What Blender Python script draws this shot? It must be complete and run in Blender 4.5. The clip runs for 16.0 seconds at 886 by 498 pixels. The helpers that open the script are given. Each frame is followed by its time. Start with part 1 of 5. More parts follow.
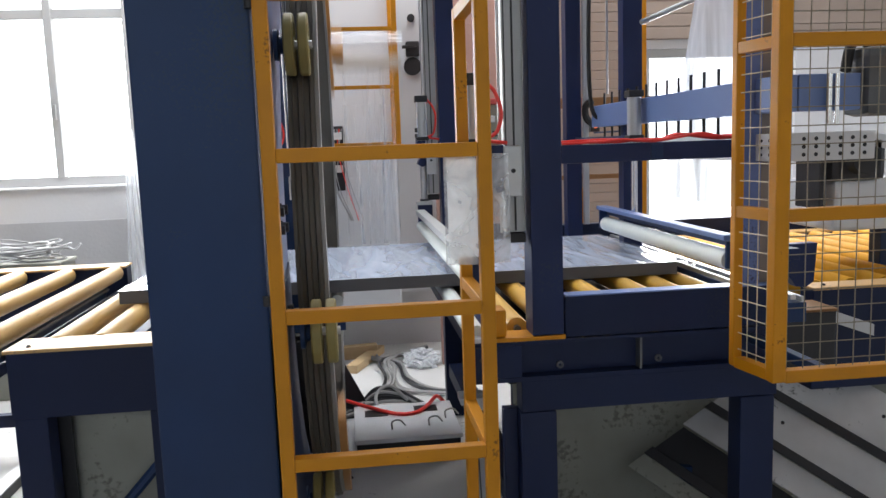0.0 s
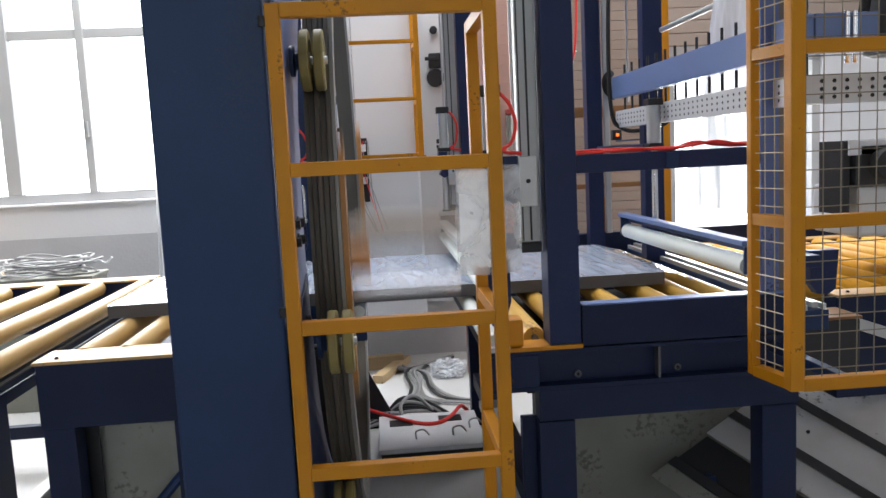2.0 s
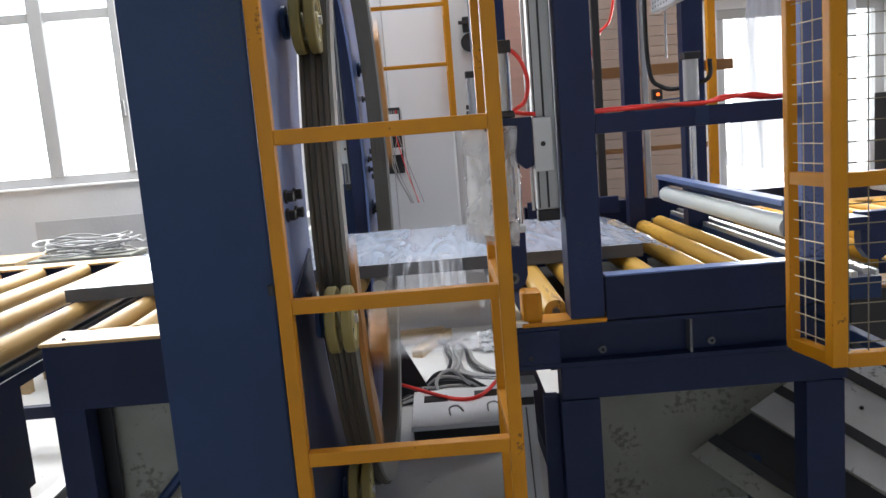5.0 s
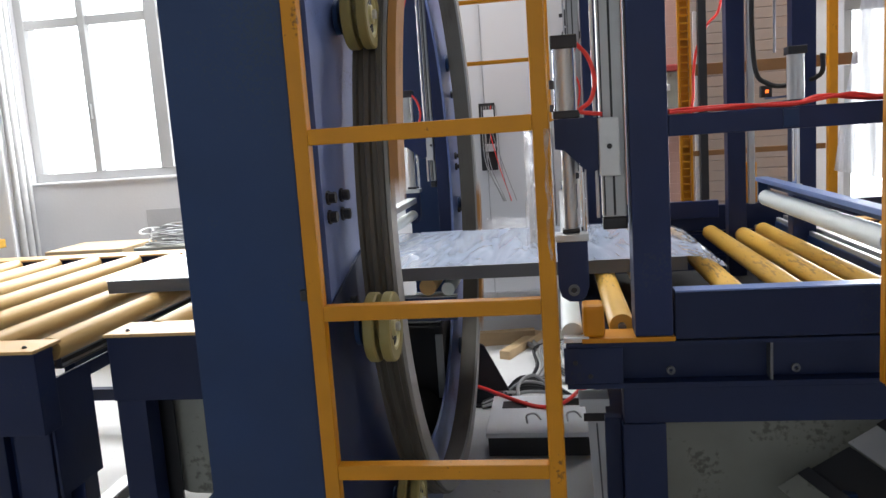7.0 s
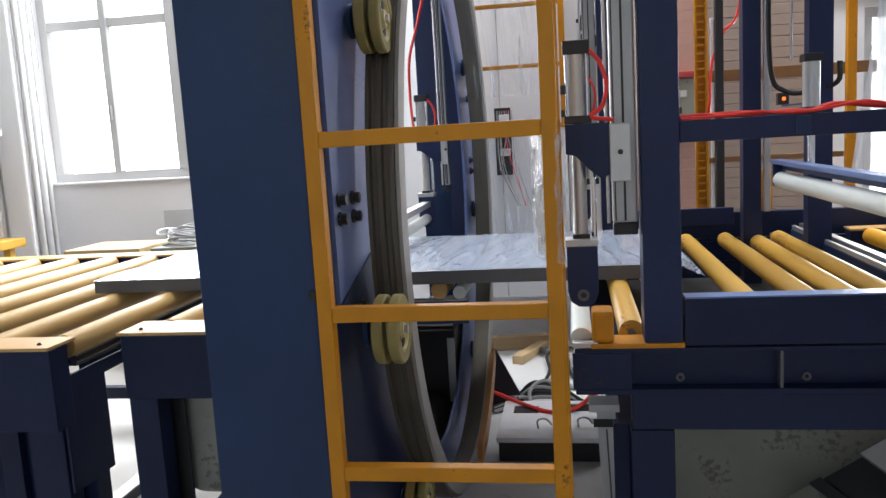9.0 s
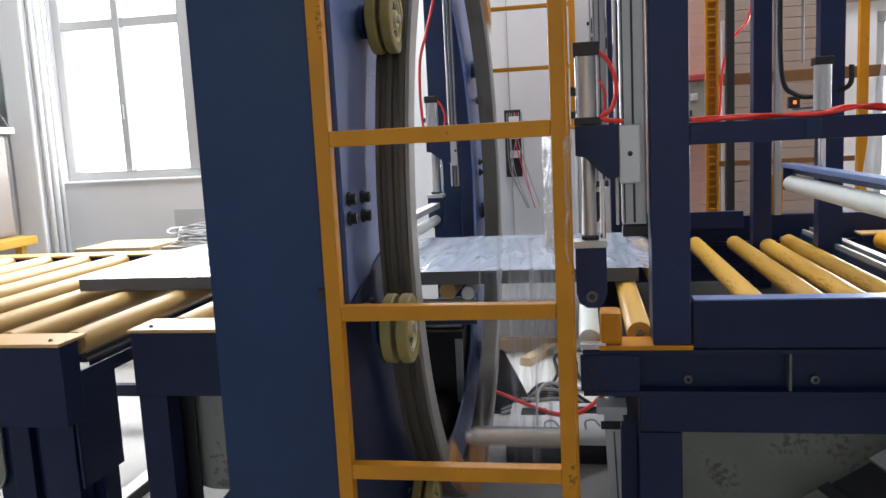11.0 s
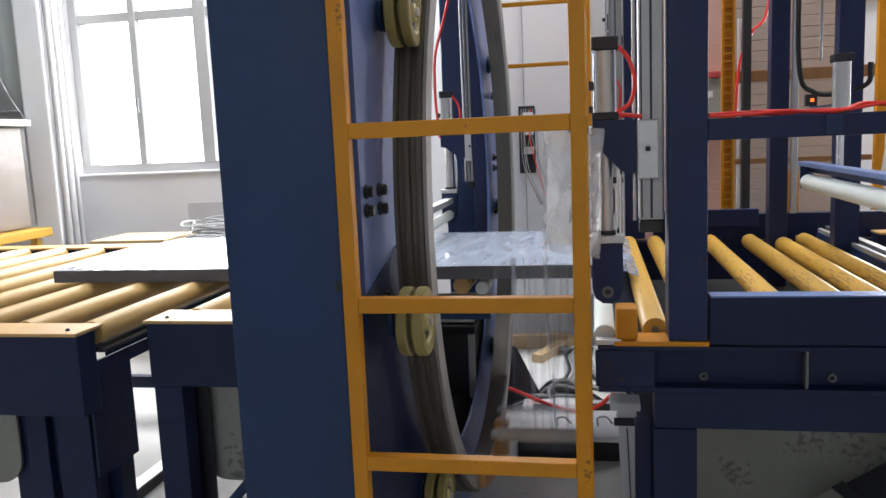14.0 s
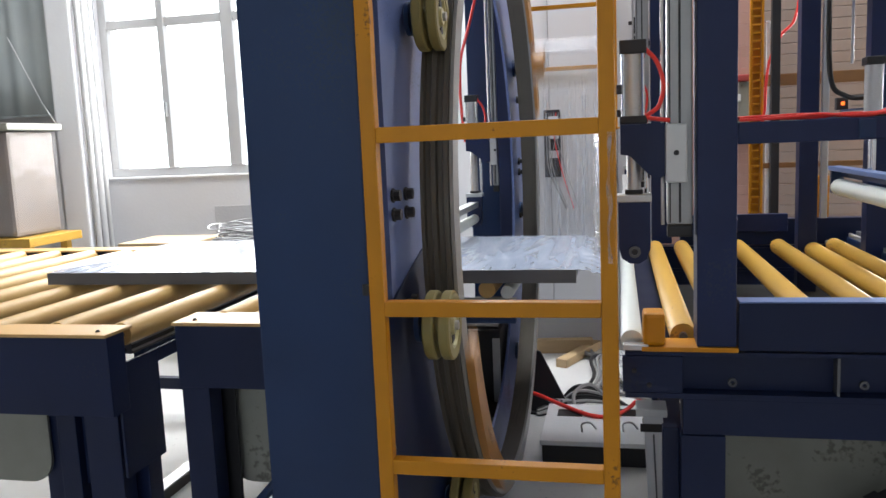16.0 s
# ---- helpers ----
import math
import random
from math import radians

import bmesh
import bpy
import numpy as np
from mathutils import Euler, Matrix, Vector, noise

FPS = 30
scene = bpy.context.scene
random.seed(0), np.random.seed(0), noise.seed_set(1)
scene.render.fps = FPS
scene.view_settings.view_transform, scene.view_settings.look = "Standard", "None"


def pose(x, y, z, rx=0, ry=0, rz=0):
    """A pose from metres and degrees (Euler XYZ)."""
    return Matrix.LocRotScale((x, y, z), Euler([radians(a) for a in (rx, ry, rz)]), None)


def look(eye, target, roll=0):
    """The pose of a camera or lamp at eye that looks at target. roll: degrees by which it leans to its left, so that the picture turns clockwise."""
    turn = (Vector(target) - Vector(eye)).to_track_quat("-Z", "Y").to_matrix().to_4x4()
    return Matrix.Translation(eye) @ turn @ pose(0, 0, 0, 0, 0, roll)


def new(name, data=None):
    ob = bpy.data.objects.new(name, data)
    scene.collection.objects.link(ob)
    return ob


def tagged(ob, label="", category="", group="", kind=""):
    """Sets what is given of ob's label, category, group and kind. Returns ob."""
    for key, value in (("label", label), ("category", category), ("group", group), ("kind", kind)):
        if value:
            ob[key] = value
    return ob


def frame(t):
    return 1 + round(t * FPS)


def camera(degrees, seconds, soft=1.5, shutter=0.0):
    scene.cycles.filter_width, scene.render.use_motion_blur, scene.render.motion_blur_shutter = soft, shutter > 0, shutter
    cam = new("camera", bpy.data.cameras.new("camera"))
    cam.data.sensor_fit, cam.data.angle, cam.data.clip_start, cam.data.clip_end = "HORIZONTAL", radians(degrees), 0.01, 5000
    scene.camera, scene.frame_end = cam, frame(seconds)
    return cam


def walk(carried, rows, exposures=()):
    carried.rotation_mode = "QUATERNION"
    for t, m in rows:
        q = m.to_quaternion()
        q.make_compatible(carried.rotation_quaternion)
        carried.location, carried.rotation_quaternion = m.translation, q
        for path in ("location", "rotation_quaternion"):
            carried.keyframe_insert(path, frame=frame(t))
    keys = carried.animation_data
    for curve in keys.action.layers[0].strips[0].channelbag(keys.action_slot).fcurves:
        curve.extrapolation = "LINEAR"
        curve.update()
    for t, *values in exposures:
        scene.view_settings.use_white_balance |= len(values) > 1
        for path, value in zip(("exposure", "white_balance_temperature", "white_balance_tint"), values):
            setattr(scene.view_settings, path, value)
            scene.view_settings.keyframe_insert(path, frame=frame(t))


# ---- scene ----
cam = camera(58.2, 16.0, shutter=0.6)
METRES, EYE, TILT, LEAN, TURN = 0.6, 1.62, 0.0, 0.0, -6.5
ROWS = [
    (0.0, 0.0, 0.0, 0.0, -0.26, -7.52, 1.99),
    (0.5, 0.0107, 0.0109, 0.0124, 0.1, -7.53, 1.69),
    (1.0, 0.0238, -0.0041, 0.0082, 0.98, -7.21, 1.55),
    (1.5, 0.0516, -0.0239, 0.0054, 1.0, -6.89, 2.37),
    (2.0, 0.0759, -0.0356, 0.0065, 1.86, -6.74, 2.83),
    (2.5, 0.1096, -0.0288, 0.0012, 2.34, -6.7, 3.4),
    (3.0, 0.1406, -0.0136, -0.0003, 3.37, -6.43, 3.16),
    (3.5, 0.1926, 0.0091, -0.0113, 4.16, -7.34, 3.82),
    (6.0, 0.4056, 0.3934, -0.0509, 9.26, -8.57, 4.38),
    (6.5, 0.4931, 0.4487, -0.0372, 12.92, -8.5, 3.71),
    (7.0, 0.5499, 0.4733, -0.0371, 14.34, -8.37, 3.88),
    (7.5, 0.5648, 0.4682, -0.0352, 14.63, -7.71, 3.66),
    (8.0, 0.5806, 0.4737, -0.0371, 15.14, -7.97, 3.67),
    (10.5, 0.5858, 0.453, -0.0458, 16.13, -7.95, 2.99),
    (11.0, 0.5857, 0.4535, -0.0477, 16.33, -7.8, 2.91),
    (11.5, 0.5766, 0.4527, -0.0486, 16.41, -7.96, 2.74),
    (12.0, 0.572, 0.4482, -0.05, 16.57, -8.08, 2.77),
    (12.5, 0.5708, 0.4395, -0.0488, 16.63, -7.72, 2.62),
    (13.0, 0.5738, 0.4384, -0.0525, 16.48, -7.53, 2.83),
    (13.5, 0.5676, 0.4404, -0.058, 16.7, -7.84, 2.55),
    (14.0, 0.561, 0.4435, -0.0608, 17.15, -7.99, 2.44),
    (14.5, 0.5529, 0.4444, -0.065, 17.56, -8.28, 2.71),
    (15.0, 0.5472, 0.4474, -0.0623, 17.88, -8.2, 2.44),
    (15.5, 0.5408, 0.444, -0.0609, 18.12, -7.97, 2.42),
    (16.0, 0.5473, 0.4406, -0.0605, 18.84, -7.64, 2.44),
]
walk(cam, [(t, pose(0, 0, EYE, TILT, LEAN, TURN) @ pose(METRES * x, METRES * y, METRES * z, 90 + pitch, roll, yaw)) for t, x, y, z, yaw, pitch, roll in ROWS])

# ---- world, sun and daylight ----
world = bpy.data.worlds.new("overcast_sky")
scene.world = world
world.use_nodes = True
wn = world.node_tree
sky = wn.nodes.new("ShaderNodeTexSky")
sky.sky_type, sky.sun_disc = "NISHITA", False
sky.sun_elevation, sky.sun_rotation = radians(38), radians(-35)
wn.nodes["Background"].inputs[1].default_value = 0.15
wn.links.new(sky.outputs[0], wn.nodes["Background"].inputs[0])
sun_data = bpy.data.lights.new("sun", "SUN")
sun_data.energy, sun_data.angle, sun_data.color = 1.0, radians(15), (1, 0.96, 0.9)
sun = new("sun", sun_data)
sun.matrix_world = look((-6, 14, 11), (0, 3, 1))


def area_lamp(x, y, z, to, w, h, power):
    """Area lamp at an opening: sky light at the north windows, added fill elsewhere."""
    d = bpy.data.lights.new("area_lamp", "AREA")
    d.shape, d.size, d.size_y, d.energy, d.color = "RECTANGLE", w, h, power, (0.965, 0.972, 1.0)
    new("area_lamp", d).matrix_world = look((x, y, z), to)


area_lamp(-2.45, 6.34, 2.75, (-2.45, 0, 2.2), 3.0, 2.6, 215)
area_lamp(3.09, 6.34, 1.55, (2.9, 0, 1.4), 1.25, 1.5, 120)
# Added fill lamps; the south, east and roof openings are made up.
area_lamp(-1.5, -4.9, 3.0, (-0.5, 6, 1.2), 6.0, 2.4, 33)
area_lamp(6.9, 1.0, 2.8, (0, 2.6, 1.2), 4.5, 2.4, 30)
area_lamp(-0.2, 5.0, 5.38, (-0.2, 5.1, 0), 5.6, 1.5, 380)


# ---- materials ----
def material(name, base, rough=0.5, metal=0.0, vary=0.12, scale=6.0, bump=0.05, fine=60.0, worn=None, wear=0.0, stretch=(1, 1, 1), spec=0.5):
    """A painted, metal, plastic or mineral surface with broad tone changes, fine grain, relief and worn spots."""
    m = bpy.data.materials.new(name)
    m.use_nodes = True
    nt = m.node_tree
    n, l = nt.nodes, nt.links
    b = n["Principled BSDF"]
    co = n.new("ShaderNodeTexCoord")
    mp = n.new("ShaderNodeMapping")
    mp.inputs["Scale"].default_value = stretch
    l.new(co.outputs["Object"], mp.inputs[0])
    big = n.new("ShaderNodeTexNoise")
    big.inputs["Scale"].default_value, big.inputs["Detail"].default_value = scale, 5
    l.new(mp.outputs[0], big.inputs["Vector"])
    small = n.new("ShaderNodeTexNoise")
    small.inputs["Scale"].default_value, small.inputs["Detail"].default_value = fine, 4
    l.new(mp.outputs[0], small.inputs["Vector"])
    info = n.new("ShaderNodeObjectInfo")
    ramp = n.new("ShaderNodeMix")
    ramp.data_type = "RGBA"
    ramp.inputs["A"].default_value = (*[c * (1 - vary) for c in base], 1)
    ramp.inputs["B"].default_value = (*[min(1, c * (1 + vary)) for c in base], 1)
    add = n.new("ShaderNodeMath")
    add.operation = "MULTIPLY_ADD"
    add.inputs[1].default_value, add.inputs[2].default_value = 0.25, 0.0
    l.new(info.outputs["Random"], add.inputs[0])
    mix = n.new("ShaderNodeMath")
    mix.operation = "ADD"
    l.new(big.outputs["Fac"], mix.inputs[0])
    l.new(add.outputs[0], mix.inputs[1])
    l.new(mix.outputs[0], ramp.inputs["Factor"])
    colour = ramp.outputs["Result"]
    if worn:
        edge = n.new("ShaderNodeValToRGB")
        edge.color_ramp.elements[0].position, edge.color_ramp.elements[1].position = 0.68 - wear, 0.74 - wear
        both = n.new("ShaderNodeMath")
        both.operation = "MULTIPLY_ADD"
        both.inputs[1].default_value = 0.45
        half = n.new("ShaderNodeMath")
        half.operation = "MULTIPLY"
        half.inputs[1].default_value = 0.65
        l.new(big.outputs["Fac"], half.inputs[0])
        l.new(small.outputs["Fac"], both.inputs[0])
        l.new(half.outputs[0], both.inputs[2])
        l.new(both.outputs[0], edge.inputs[0])
        over = n.new("ShaderNodeMix")
        over.data_type = "RGBA"
        over.inputs["B"].default_value = (*worn, 1)
        l.new(edge.outputs[0], over.inputs["Factor"])
        l.new(colour, over.inputs["A"])
        colour = over.outputs["Result"]
    l.new(colour, b.inputs["Base Color"])
    r = n.new("ShaderNodeMapRange")
    r.inputs["To Min"].default_value, r.inputs["To Max"].default_value = max(0.03, rough - 0.12), min(1, rough + 0.12)
    l.new(big.outputs["Fac"], r.inputs["Value"])
    l.new(r.outputs[0], b.inputs["Roughness"])
    b.inputs["Metallic"].default_value = metal
    b.inputs["Specular IOR Level"].default_value = spec
    if bump:
        bp = n.new("ShaderNodeBump")
        bp.inputs["Strength"].default_value, bp.inputs["Distance"].default_value = bump, 0.01
        l.new(small.outputs["Fac"], bp.inputs["Height"])
        l.new(bp.outputs[0], b.inputs["Normal"])
    return m


def glow(name, colour, strength):
    m = bpy.data.materials.new(name)
    m.use_nodes = True
    b = m.node_tree.nodes["Principled BSDF"]
    b.inputs["Base Color"].default_value = (*colour, 1)
    b.inputs["Emission Color"].default_value = (*colour, 1)
    b.inputs["Emission Strength"].default_value = strength
    return m


def film_material(name, cover, milky, rough, scale, bump, seed_stretch=(1, 1, 1), glint_streaks=None):
    """Clear plastic film: mostly see-through, with glossy creases and a milky share."""
    m = bpy.data.materials.new(name)
    m.use_nodes = True
    nt = m.node_tree
    n, l = nt.nodes, nt.links
    out, b = n["Material Output"], n["Principled BSDF"]
    b.inputs["Base Color"].default_value = (*milky, 1)
    b.inputs["Roughness"].default_value = rough
    b.inputs["Specular IOR Level"].default_value = 0.8
    clear = n.new("ShaderNodeBsdfTransparent")
    co, mp, no = n.new("ShaderNodeTexCoord"), n.new("ShaderNodeMapping"), n.new("ShaderNodeTexNoise")
    mp.inputs["Scale"].default_value = seed_stretch
    no.inputs["Scale"].default_value, no.inputs["Detail"].default_value, no.inputs["Distortion"].default_value = scale, 6, 1.2
    l.new(co.outputs["Object"], mp.inputs[0])
    l.new(mp.outputs[0], no.inputs["Vector"])
    rg = n.new("ShaderNodeMapRange")
    rg.inputs["From Min"].default_value, rg.inputs["From Max"].default_value = 0.3, 0.75
    rg.inputs["To Min"].default_value, rg.inputs["To Max"].default_value = cover * 0.55, min(1, cover * 1.5)
    # Window glints on taut film, put in as milky streaks of cover.
    if glint_streaks:
        rg.inputs["From Min"].default_value, rg.inputs["From Max"].default_value = glint_streaks
        rg.inputs["To Min"].default_value, rg.inputs["To Max"].default_value = 0.02, cover
    l.new(no.outputs["Fac"], rg.inputs["Value"])
    bp = n.new("ShaderNodeBump")
    bp.inputs["Strength"].default_value, bp.inputs["Distance"].default_value = bump, 0.02
    l.new(no.outputs["Fac"], bp.inputs["Height"])
    l.new(bp.outputs[0], b.inputs["Normal"])
    mx = n.new("ShaderNodeMixShader")
    l.new(rg.outputs[0], mx.inputs[0])
    l.new(clear.outputs[0], mx.inputs[1])
    l.new(b.outputs[0], mx.inputs[2])
    l.new(mx.outputs[0], out.inputs["Surface"])
    return m


def glass_material():
    m = bpy.data.materials.new("window_glass")
    m.use_nodes = True
    n, l = m.node_tree.nodes, m.node_tree.links
    g, c, mx = n.new("ShaderNodeBsdfGlossy"), n.new("ShaderNodeBsdfTransparent"), n.new("ShaderNodeMixShader")
    g.inputs["Roughness"].default_value, mx.inputs[0].default_value = 0.03, 0.07
    l.new(c.outputs[0], mx.inputs[1])
    l.new(g.outputs[0], mx.inputs[2])
    l.new(mx.outputs[0], n["Material Output"].inputs["Surface"])
    return m


NAVY = material("navy_machine_paint", (0.0092, 0.0295, 0.089), 0.4, vary=0.35, scale=2.2, fine=140, bump=0.03, worn=(0.02, 0.04, 0.085), wear=0.03, spec=0.32)
# Violet navy of the low frames, with their shade put into the colour.
SHADENAVY = material("shaded_violet_navy_frame_paint", (0.0055, 0.0125, 0.046), 0.45, vary=0.4, scale=2.6, fine=120, bump=0.04, worn=(0.014, 0.022, 0.05), wear=0.03, spec=0.28)
POSTNAVY = material("violet_navy_post_paint", (0.0095, 0.019, 0.07), 0.42, vary=0.35, scale=2.4, fine=130, bump=0.03, worn=(0.02, 0.032, 0.075), wear=0.03, spec=0.3)
# Blue paint lightened: the daylight on these parts is put into the colour.
LITBLUE = material("lit_blue_plate_paint", (0.105, 0.15, 0.33), 0.35, vary=0.2, scale=2.5, fine=120, bump=0.02, worn=(0.05, 0.06, 0.14), wear=0.02)
BLUE = material("blue_beam_paint", (0.13, 0.2, 0.4), 0.4, vary=0.15, scale=4, fine=120, bump=0.02)
OCHRE = material("ochre_guard_paint", (0.52, 0.21, 0.004), 0.45, vary=0.22, scale=7, fine=90, bump=0.04, worn=(0.2, 0.085, 0.012), wear=-0.01, spec=0.3)
PLATE = material("tan_rail_paint", (0.6, 0.36, 0.13), 0.5, vary=0.15, scale=8, fine=90, bump=0.04, worn=(0.3, 0.2, 0.12), wear=0.05)
TAN = material("tan_roller_sleeve", (0.58, 0.37, 0.13), 0.42, vary=0.25, scale=5, fine=70, bump=0.03, worn=(0.5, 0.32, 0.12), wear=0.03, stretch=(1.6, 0.22, 1.6))
YELLOW = material("yellow_roller_sleeve", (0.54, 0.31, 0.045), 0.45, vary=0.5, scale=5, fine=70, bump=0.03, worn=(0.36, 0.2, 0.05), wear=0.06, stretch=(1.6, 0.22, 1.6))
INFEEDROLL = material("orange_roller_sleeve", (0.55, 0.27, 0.022), 0.65, vary=0.3, scale=5, fine=70, bump=0.03, worn=(0.36, 0.18, 0.03), wear=0.04, stretch=(1.6, 0.22, 1.6), spec=0.12)
ORANGE = material("orange_arm_paint", (0.42, 0.195, 0.045), 0.4, vary=0.2, scale=8, fine=90, worn=(0.3, 0.2, 0.12), wear=0.05)
STEEL = material("brushed_steel", (0.5, 0.5, 0.5), 0.35, 0.9, vary=0.15, scale=10, fine=150, bump=0.03)
RAIL = material("dull_extruded_rail", (0.36, 0.365, 0.36), 0.42, 0.6, vary=0.15, scale=10, fine=140, bump=0.03)
CHROME = material("polished_rod", (0.75, 0.76, 0.78), 0.12, 1.0, vary=0.05, bump=0)
ALU = material("anodised_aluminium", (0.5, 0.51, 0.505), 0.42, 0.55, vary=0.1, scale=12, fine=160, bump=0.02)
RINGM = material("ring_worn_steel", (0.125, 0.113, 0.092), 0.5, 0.45, vary=0.25, scale=8, fine=80, bump=0.06, worn=(0.08, 0.07, 0.06), wear=0.06)
RINGF = material("ring_light_face", (0.3, 0.295, 0.28), 0.45, 0.35, vary=0.15, scale=9, fine=90, bump=0.05)
BLACK = material("black_plastic", (0.015, 0.015, 0.017), 0.5, vary=0.2)
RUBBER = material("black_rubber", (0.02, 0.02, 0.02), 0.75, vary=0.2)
TYRE = material("olive_wheel_tyre", (0.24, 0.2, 0.065), 0.55, vary=0.2, scale=14, fine=90, bump=0.06)
RIM = material("cream_wheel_hub", (0.45, 0.4, 0.19), 0.45, vary=0.15, scale=14)
WHITE = material("white_roller_sleeve", (0.72, 0.76, 0.72), 0.4, vary=0.1, scale=9, fine=80)
CABINET = material("light_grey_enamel", (0.62, 0.63, 0.64), 0.4, vary=0.06, scale=2, fine=120, bump=0.015)
DADO = material("old_grey_render", (0.42, 0.42, 0.43), 0.85, vary=0.12, scale=2.5, fine=40, bump=0.15)
WALL = material("grey_plaster", (0.62, 0.62, 0.63), 0.85, vary=0.1, scale=1.6, fine=40, bump=0.12, worn=(0.54, 0.54, 0.54), wear=0.0)
PIER = material("white_plaster", (0.78, 0.79, 0.8), 0.8, vary=0.05, scale=2, fine=40, bump=0.1)
CEIL = material("roof_sheet", (0.45, 0.46, 0.47), 0.7, vary=0.08)
FLOOR = material("dusty_concrete", (0.57, 0.57, 0.555), 0.6, vary=0.22, scale=1.3, fine=30, bump=0.08, worn=(0.38, 0.38, 0.36), wear=0.02)
FRAME = material("pvc_window_frame", (0.43, 0.43, 0.425), 0.45, vary=0.05)
SALMON = material("salmon_cladding", (0.4, 0.235, 0.19), 0.55, vary=0.08, scale=3, fine=60, bump=0.03)
BEIGE = material("beige_cladding", (0.3, 0.235, 0.195), 0.55, vary=0.08, scale=3, fine=60, bump=0.03)
HOODRED = material("dull_red_paint", (0.32, 0.045, 0.04), 0.5, vary=0.15, bump=0.02)
RED = material("red_air_hose", (0.85, 0.045, 0.035), 0.35, vary=0.1, bump=0)
WIRE = material("grey_cable", (0.29, 0.29, 0.285), 0.55, vary=0.2, bump=0)
PALEWIRE = material("pale_cable", (0.55, 0.56, 0.56), 0.5, vary=0.2, bump=0)
# One mesh wire in two tones: backlit front, lit side, light put in colour.
MESHBACKLIT = material("backlit_mesh_wire", (0.2, 0.17, 0.12), 0.5, 0.2, vary=0.25, bump=0)
MESHLIT = material("lit_mesh_wire", (0.5, 0.43, 0.3), 0.45, 0.2, vary=0.15, bump=0)
SHEET = material("galvanised_sheet", (0.5, 0.51, 0.5), 0.4, 0.6, vary=0.2, scale=4, fine=60, bump=0.04, worn=(0.3, 0.3, 0.29), wear=0.03)
CHUTE = material("dirty_chute_sheet", (0.52, 0.52, 0.515), 0.36, 0.3, vary=0.35, scale=5, fine=50, bump=0.05, worn=(0.17, 0.17, 0.165), wear=0.02)
GUARD = material("dull_grey_sheet", (0.25, 0.25, 0.21), 0.5, 0.1, vary=0.35, scale=4, fine=40, bump=0.05, worn=(0.16, 0.155, 0.13), wear=0.05)
BOARD = material("grey_board_laminate", (0.36, 0.38, 0.42), 0.4, vary=0.1, scale=5, fine=60, bump=0.03)
EDGE = material("grey_board_edge", (0.12, 0.12, 0.125), 0.6, vary=0.25, scale=12, fine=120, bump=0.06, stretch=(0.3, 1, 1))
# Brown paint; on the ochre fence rails it stands for their shade.
RAILBROWN = material("brown_and_shaded_ochre_paint", (0.2, 0.095, 0.03), 0.5, vary=0.2, scale=7, fine=90, bump=0.04)
SLOTTED = material("dark_slotted_profile", (0.11, 0.115, 0.12), 0.4, 0.4, vary=0.25, scale=9, fine=80, bump=0.05)
WOOD = material("raw_timber", (0.5, 0.36, 0.2), 0.7, vary=0.2, scale=5, fine=50, bump=0.1, stretch=(0.3, 3, 3))
BROWN = material("brown_board_pack", (0.19, 0.155, 0.13), 0.55, vary=0.25, scale=4, fine=30)
TEAL = material("grey_green_cloth", (0.4, 0.44, 0.44), 0.8, vary=0.12, scale=2)
LAMPR = glow("orange_indicator", (1.0, 0.16, 0.02), 2.0)
OUT = glow("bright_overcast_distance", (0.95, 0.98, 1.0), 3.2)
GLASS = glass_material()
# The bluish milky tone carries the sky's sheen on the wrapped board.
FILM = film_material("clear_wrap_on_board", 0.66, (0.5, 0.57, 0.7), 0.09, 2.0, 0.3, (4, 0.5, 1))
WEB = film_material("clear_stretch_film", 0.4, (0.86, 0.9, 0.97), 0.12, 5, 0.5, (6, 0.35, 1), (0.48, 0.72))
CURTAIN = film_material("milky_film_web", 0.55, (0.82, 0.85, 0.88), 0.3, 3, 0.7, (3, 3, 0.5))
ROLLFILM = film_material("wound_clear_film", 0.045, (0.7, 0.73, 0.78), 0.25, 6, 0.6, (1, 6, 6))
SHROUD = film_material("pack_shroud_film", 0.12, (0.7, 0.7, 0.7), 0.16, 2.2, 0.4, (2, 2, 0.35))
VEIL = film_material("thin_milky_film", 0.78, (0.8, 0.83, 0.87), 0.3, 2.0, 0.25, (3, 3, 0.3))
SLEEVE = film_material("clear_document_sleeve", 0.34, (0.8, 0.82, 0.84), 0.12, 12, 0.8)


def paper_material():
    """White paper that lets part of the light through."""
    m = bpy.data.materials.new("white_paper")
    m.use_nodes = True
    n, l = m.node_tree.nodes, m.node_tree.links
    b, t, mx, no, rg = n["Principled BSDF"], n.new("ShaderNodeBsdfTranslucent"), n.new("ShaderNodeMixShader"), n.new("ShaderNodeTexNoise"), n.new("ShaderNodeMix")
    no.inputs["Scale"].default_value, no.inputs["Detail"].default_value = 14, 4
    rg.data_type = "RGBA"
    rg.inputs["A"].default_value, rg.inputs["B"].default_value = (0.76, 0.77, 0.77, 1), (0.86, 0.86, 0.85, 1)
    l.new(no.outputs["Fac"], rg.inputs["Factor"])
    l.new(rg.outputs["Result"], b.inputs["Base Color"])
    l.new(rg.outputs["Result"], t.inputs["Color"])
    b.inputs["Roughness"].default_value, mx.inputs[0].default_value = 0.7, 0.55
    l.new(b.outputs[0], mx.inputs[1])
    l.new(t.outputs[0], mx.inputs[2])
    l.new(mx.outputs[0], n["Material Output"].inputs["Surface"])
    return m


PAPER = paper_material()
CORE = material("cardboard_core", (0.5, 0.44, 0.36), 0.8, vary=0.1)


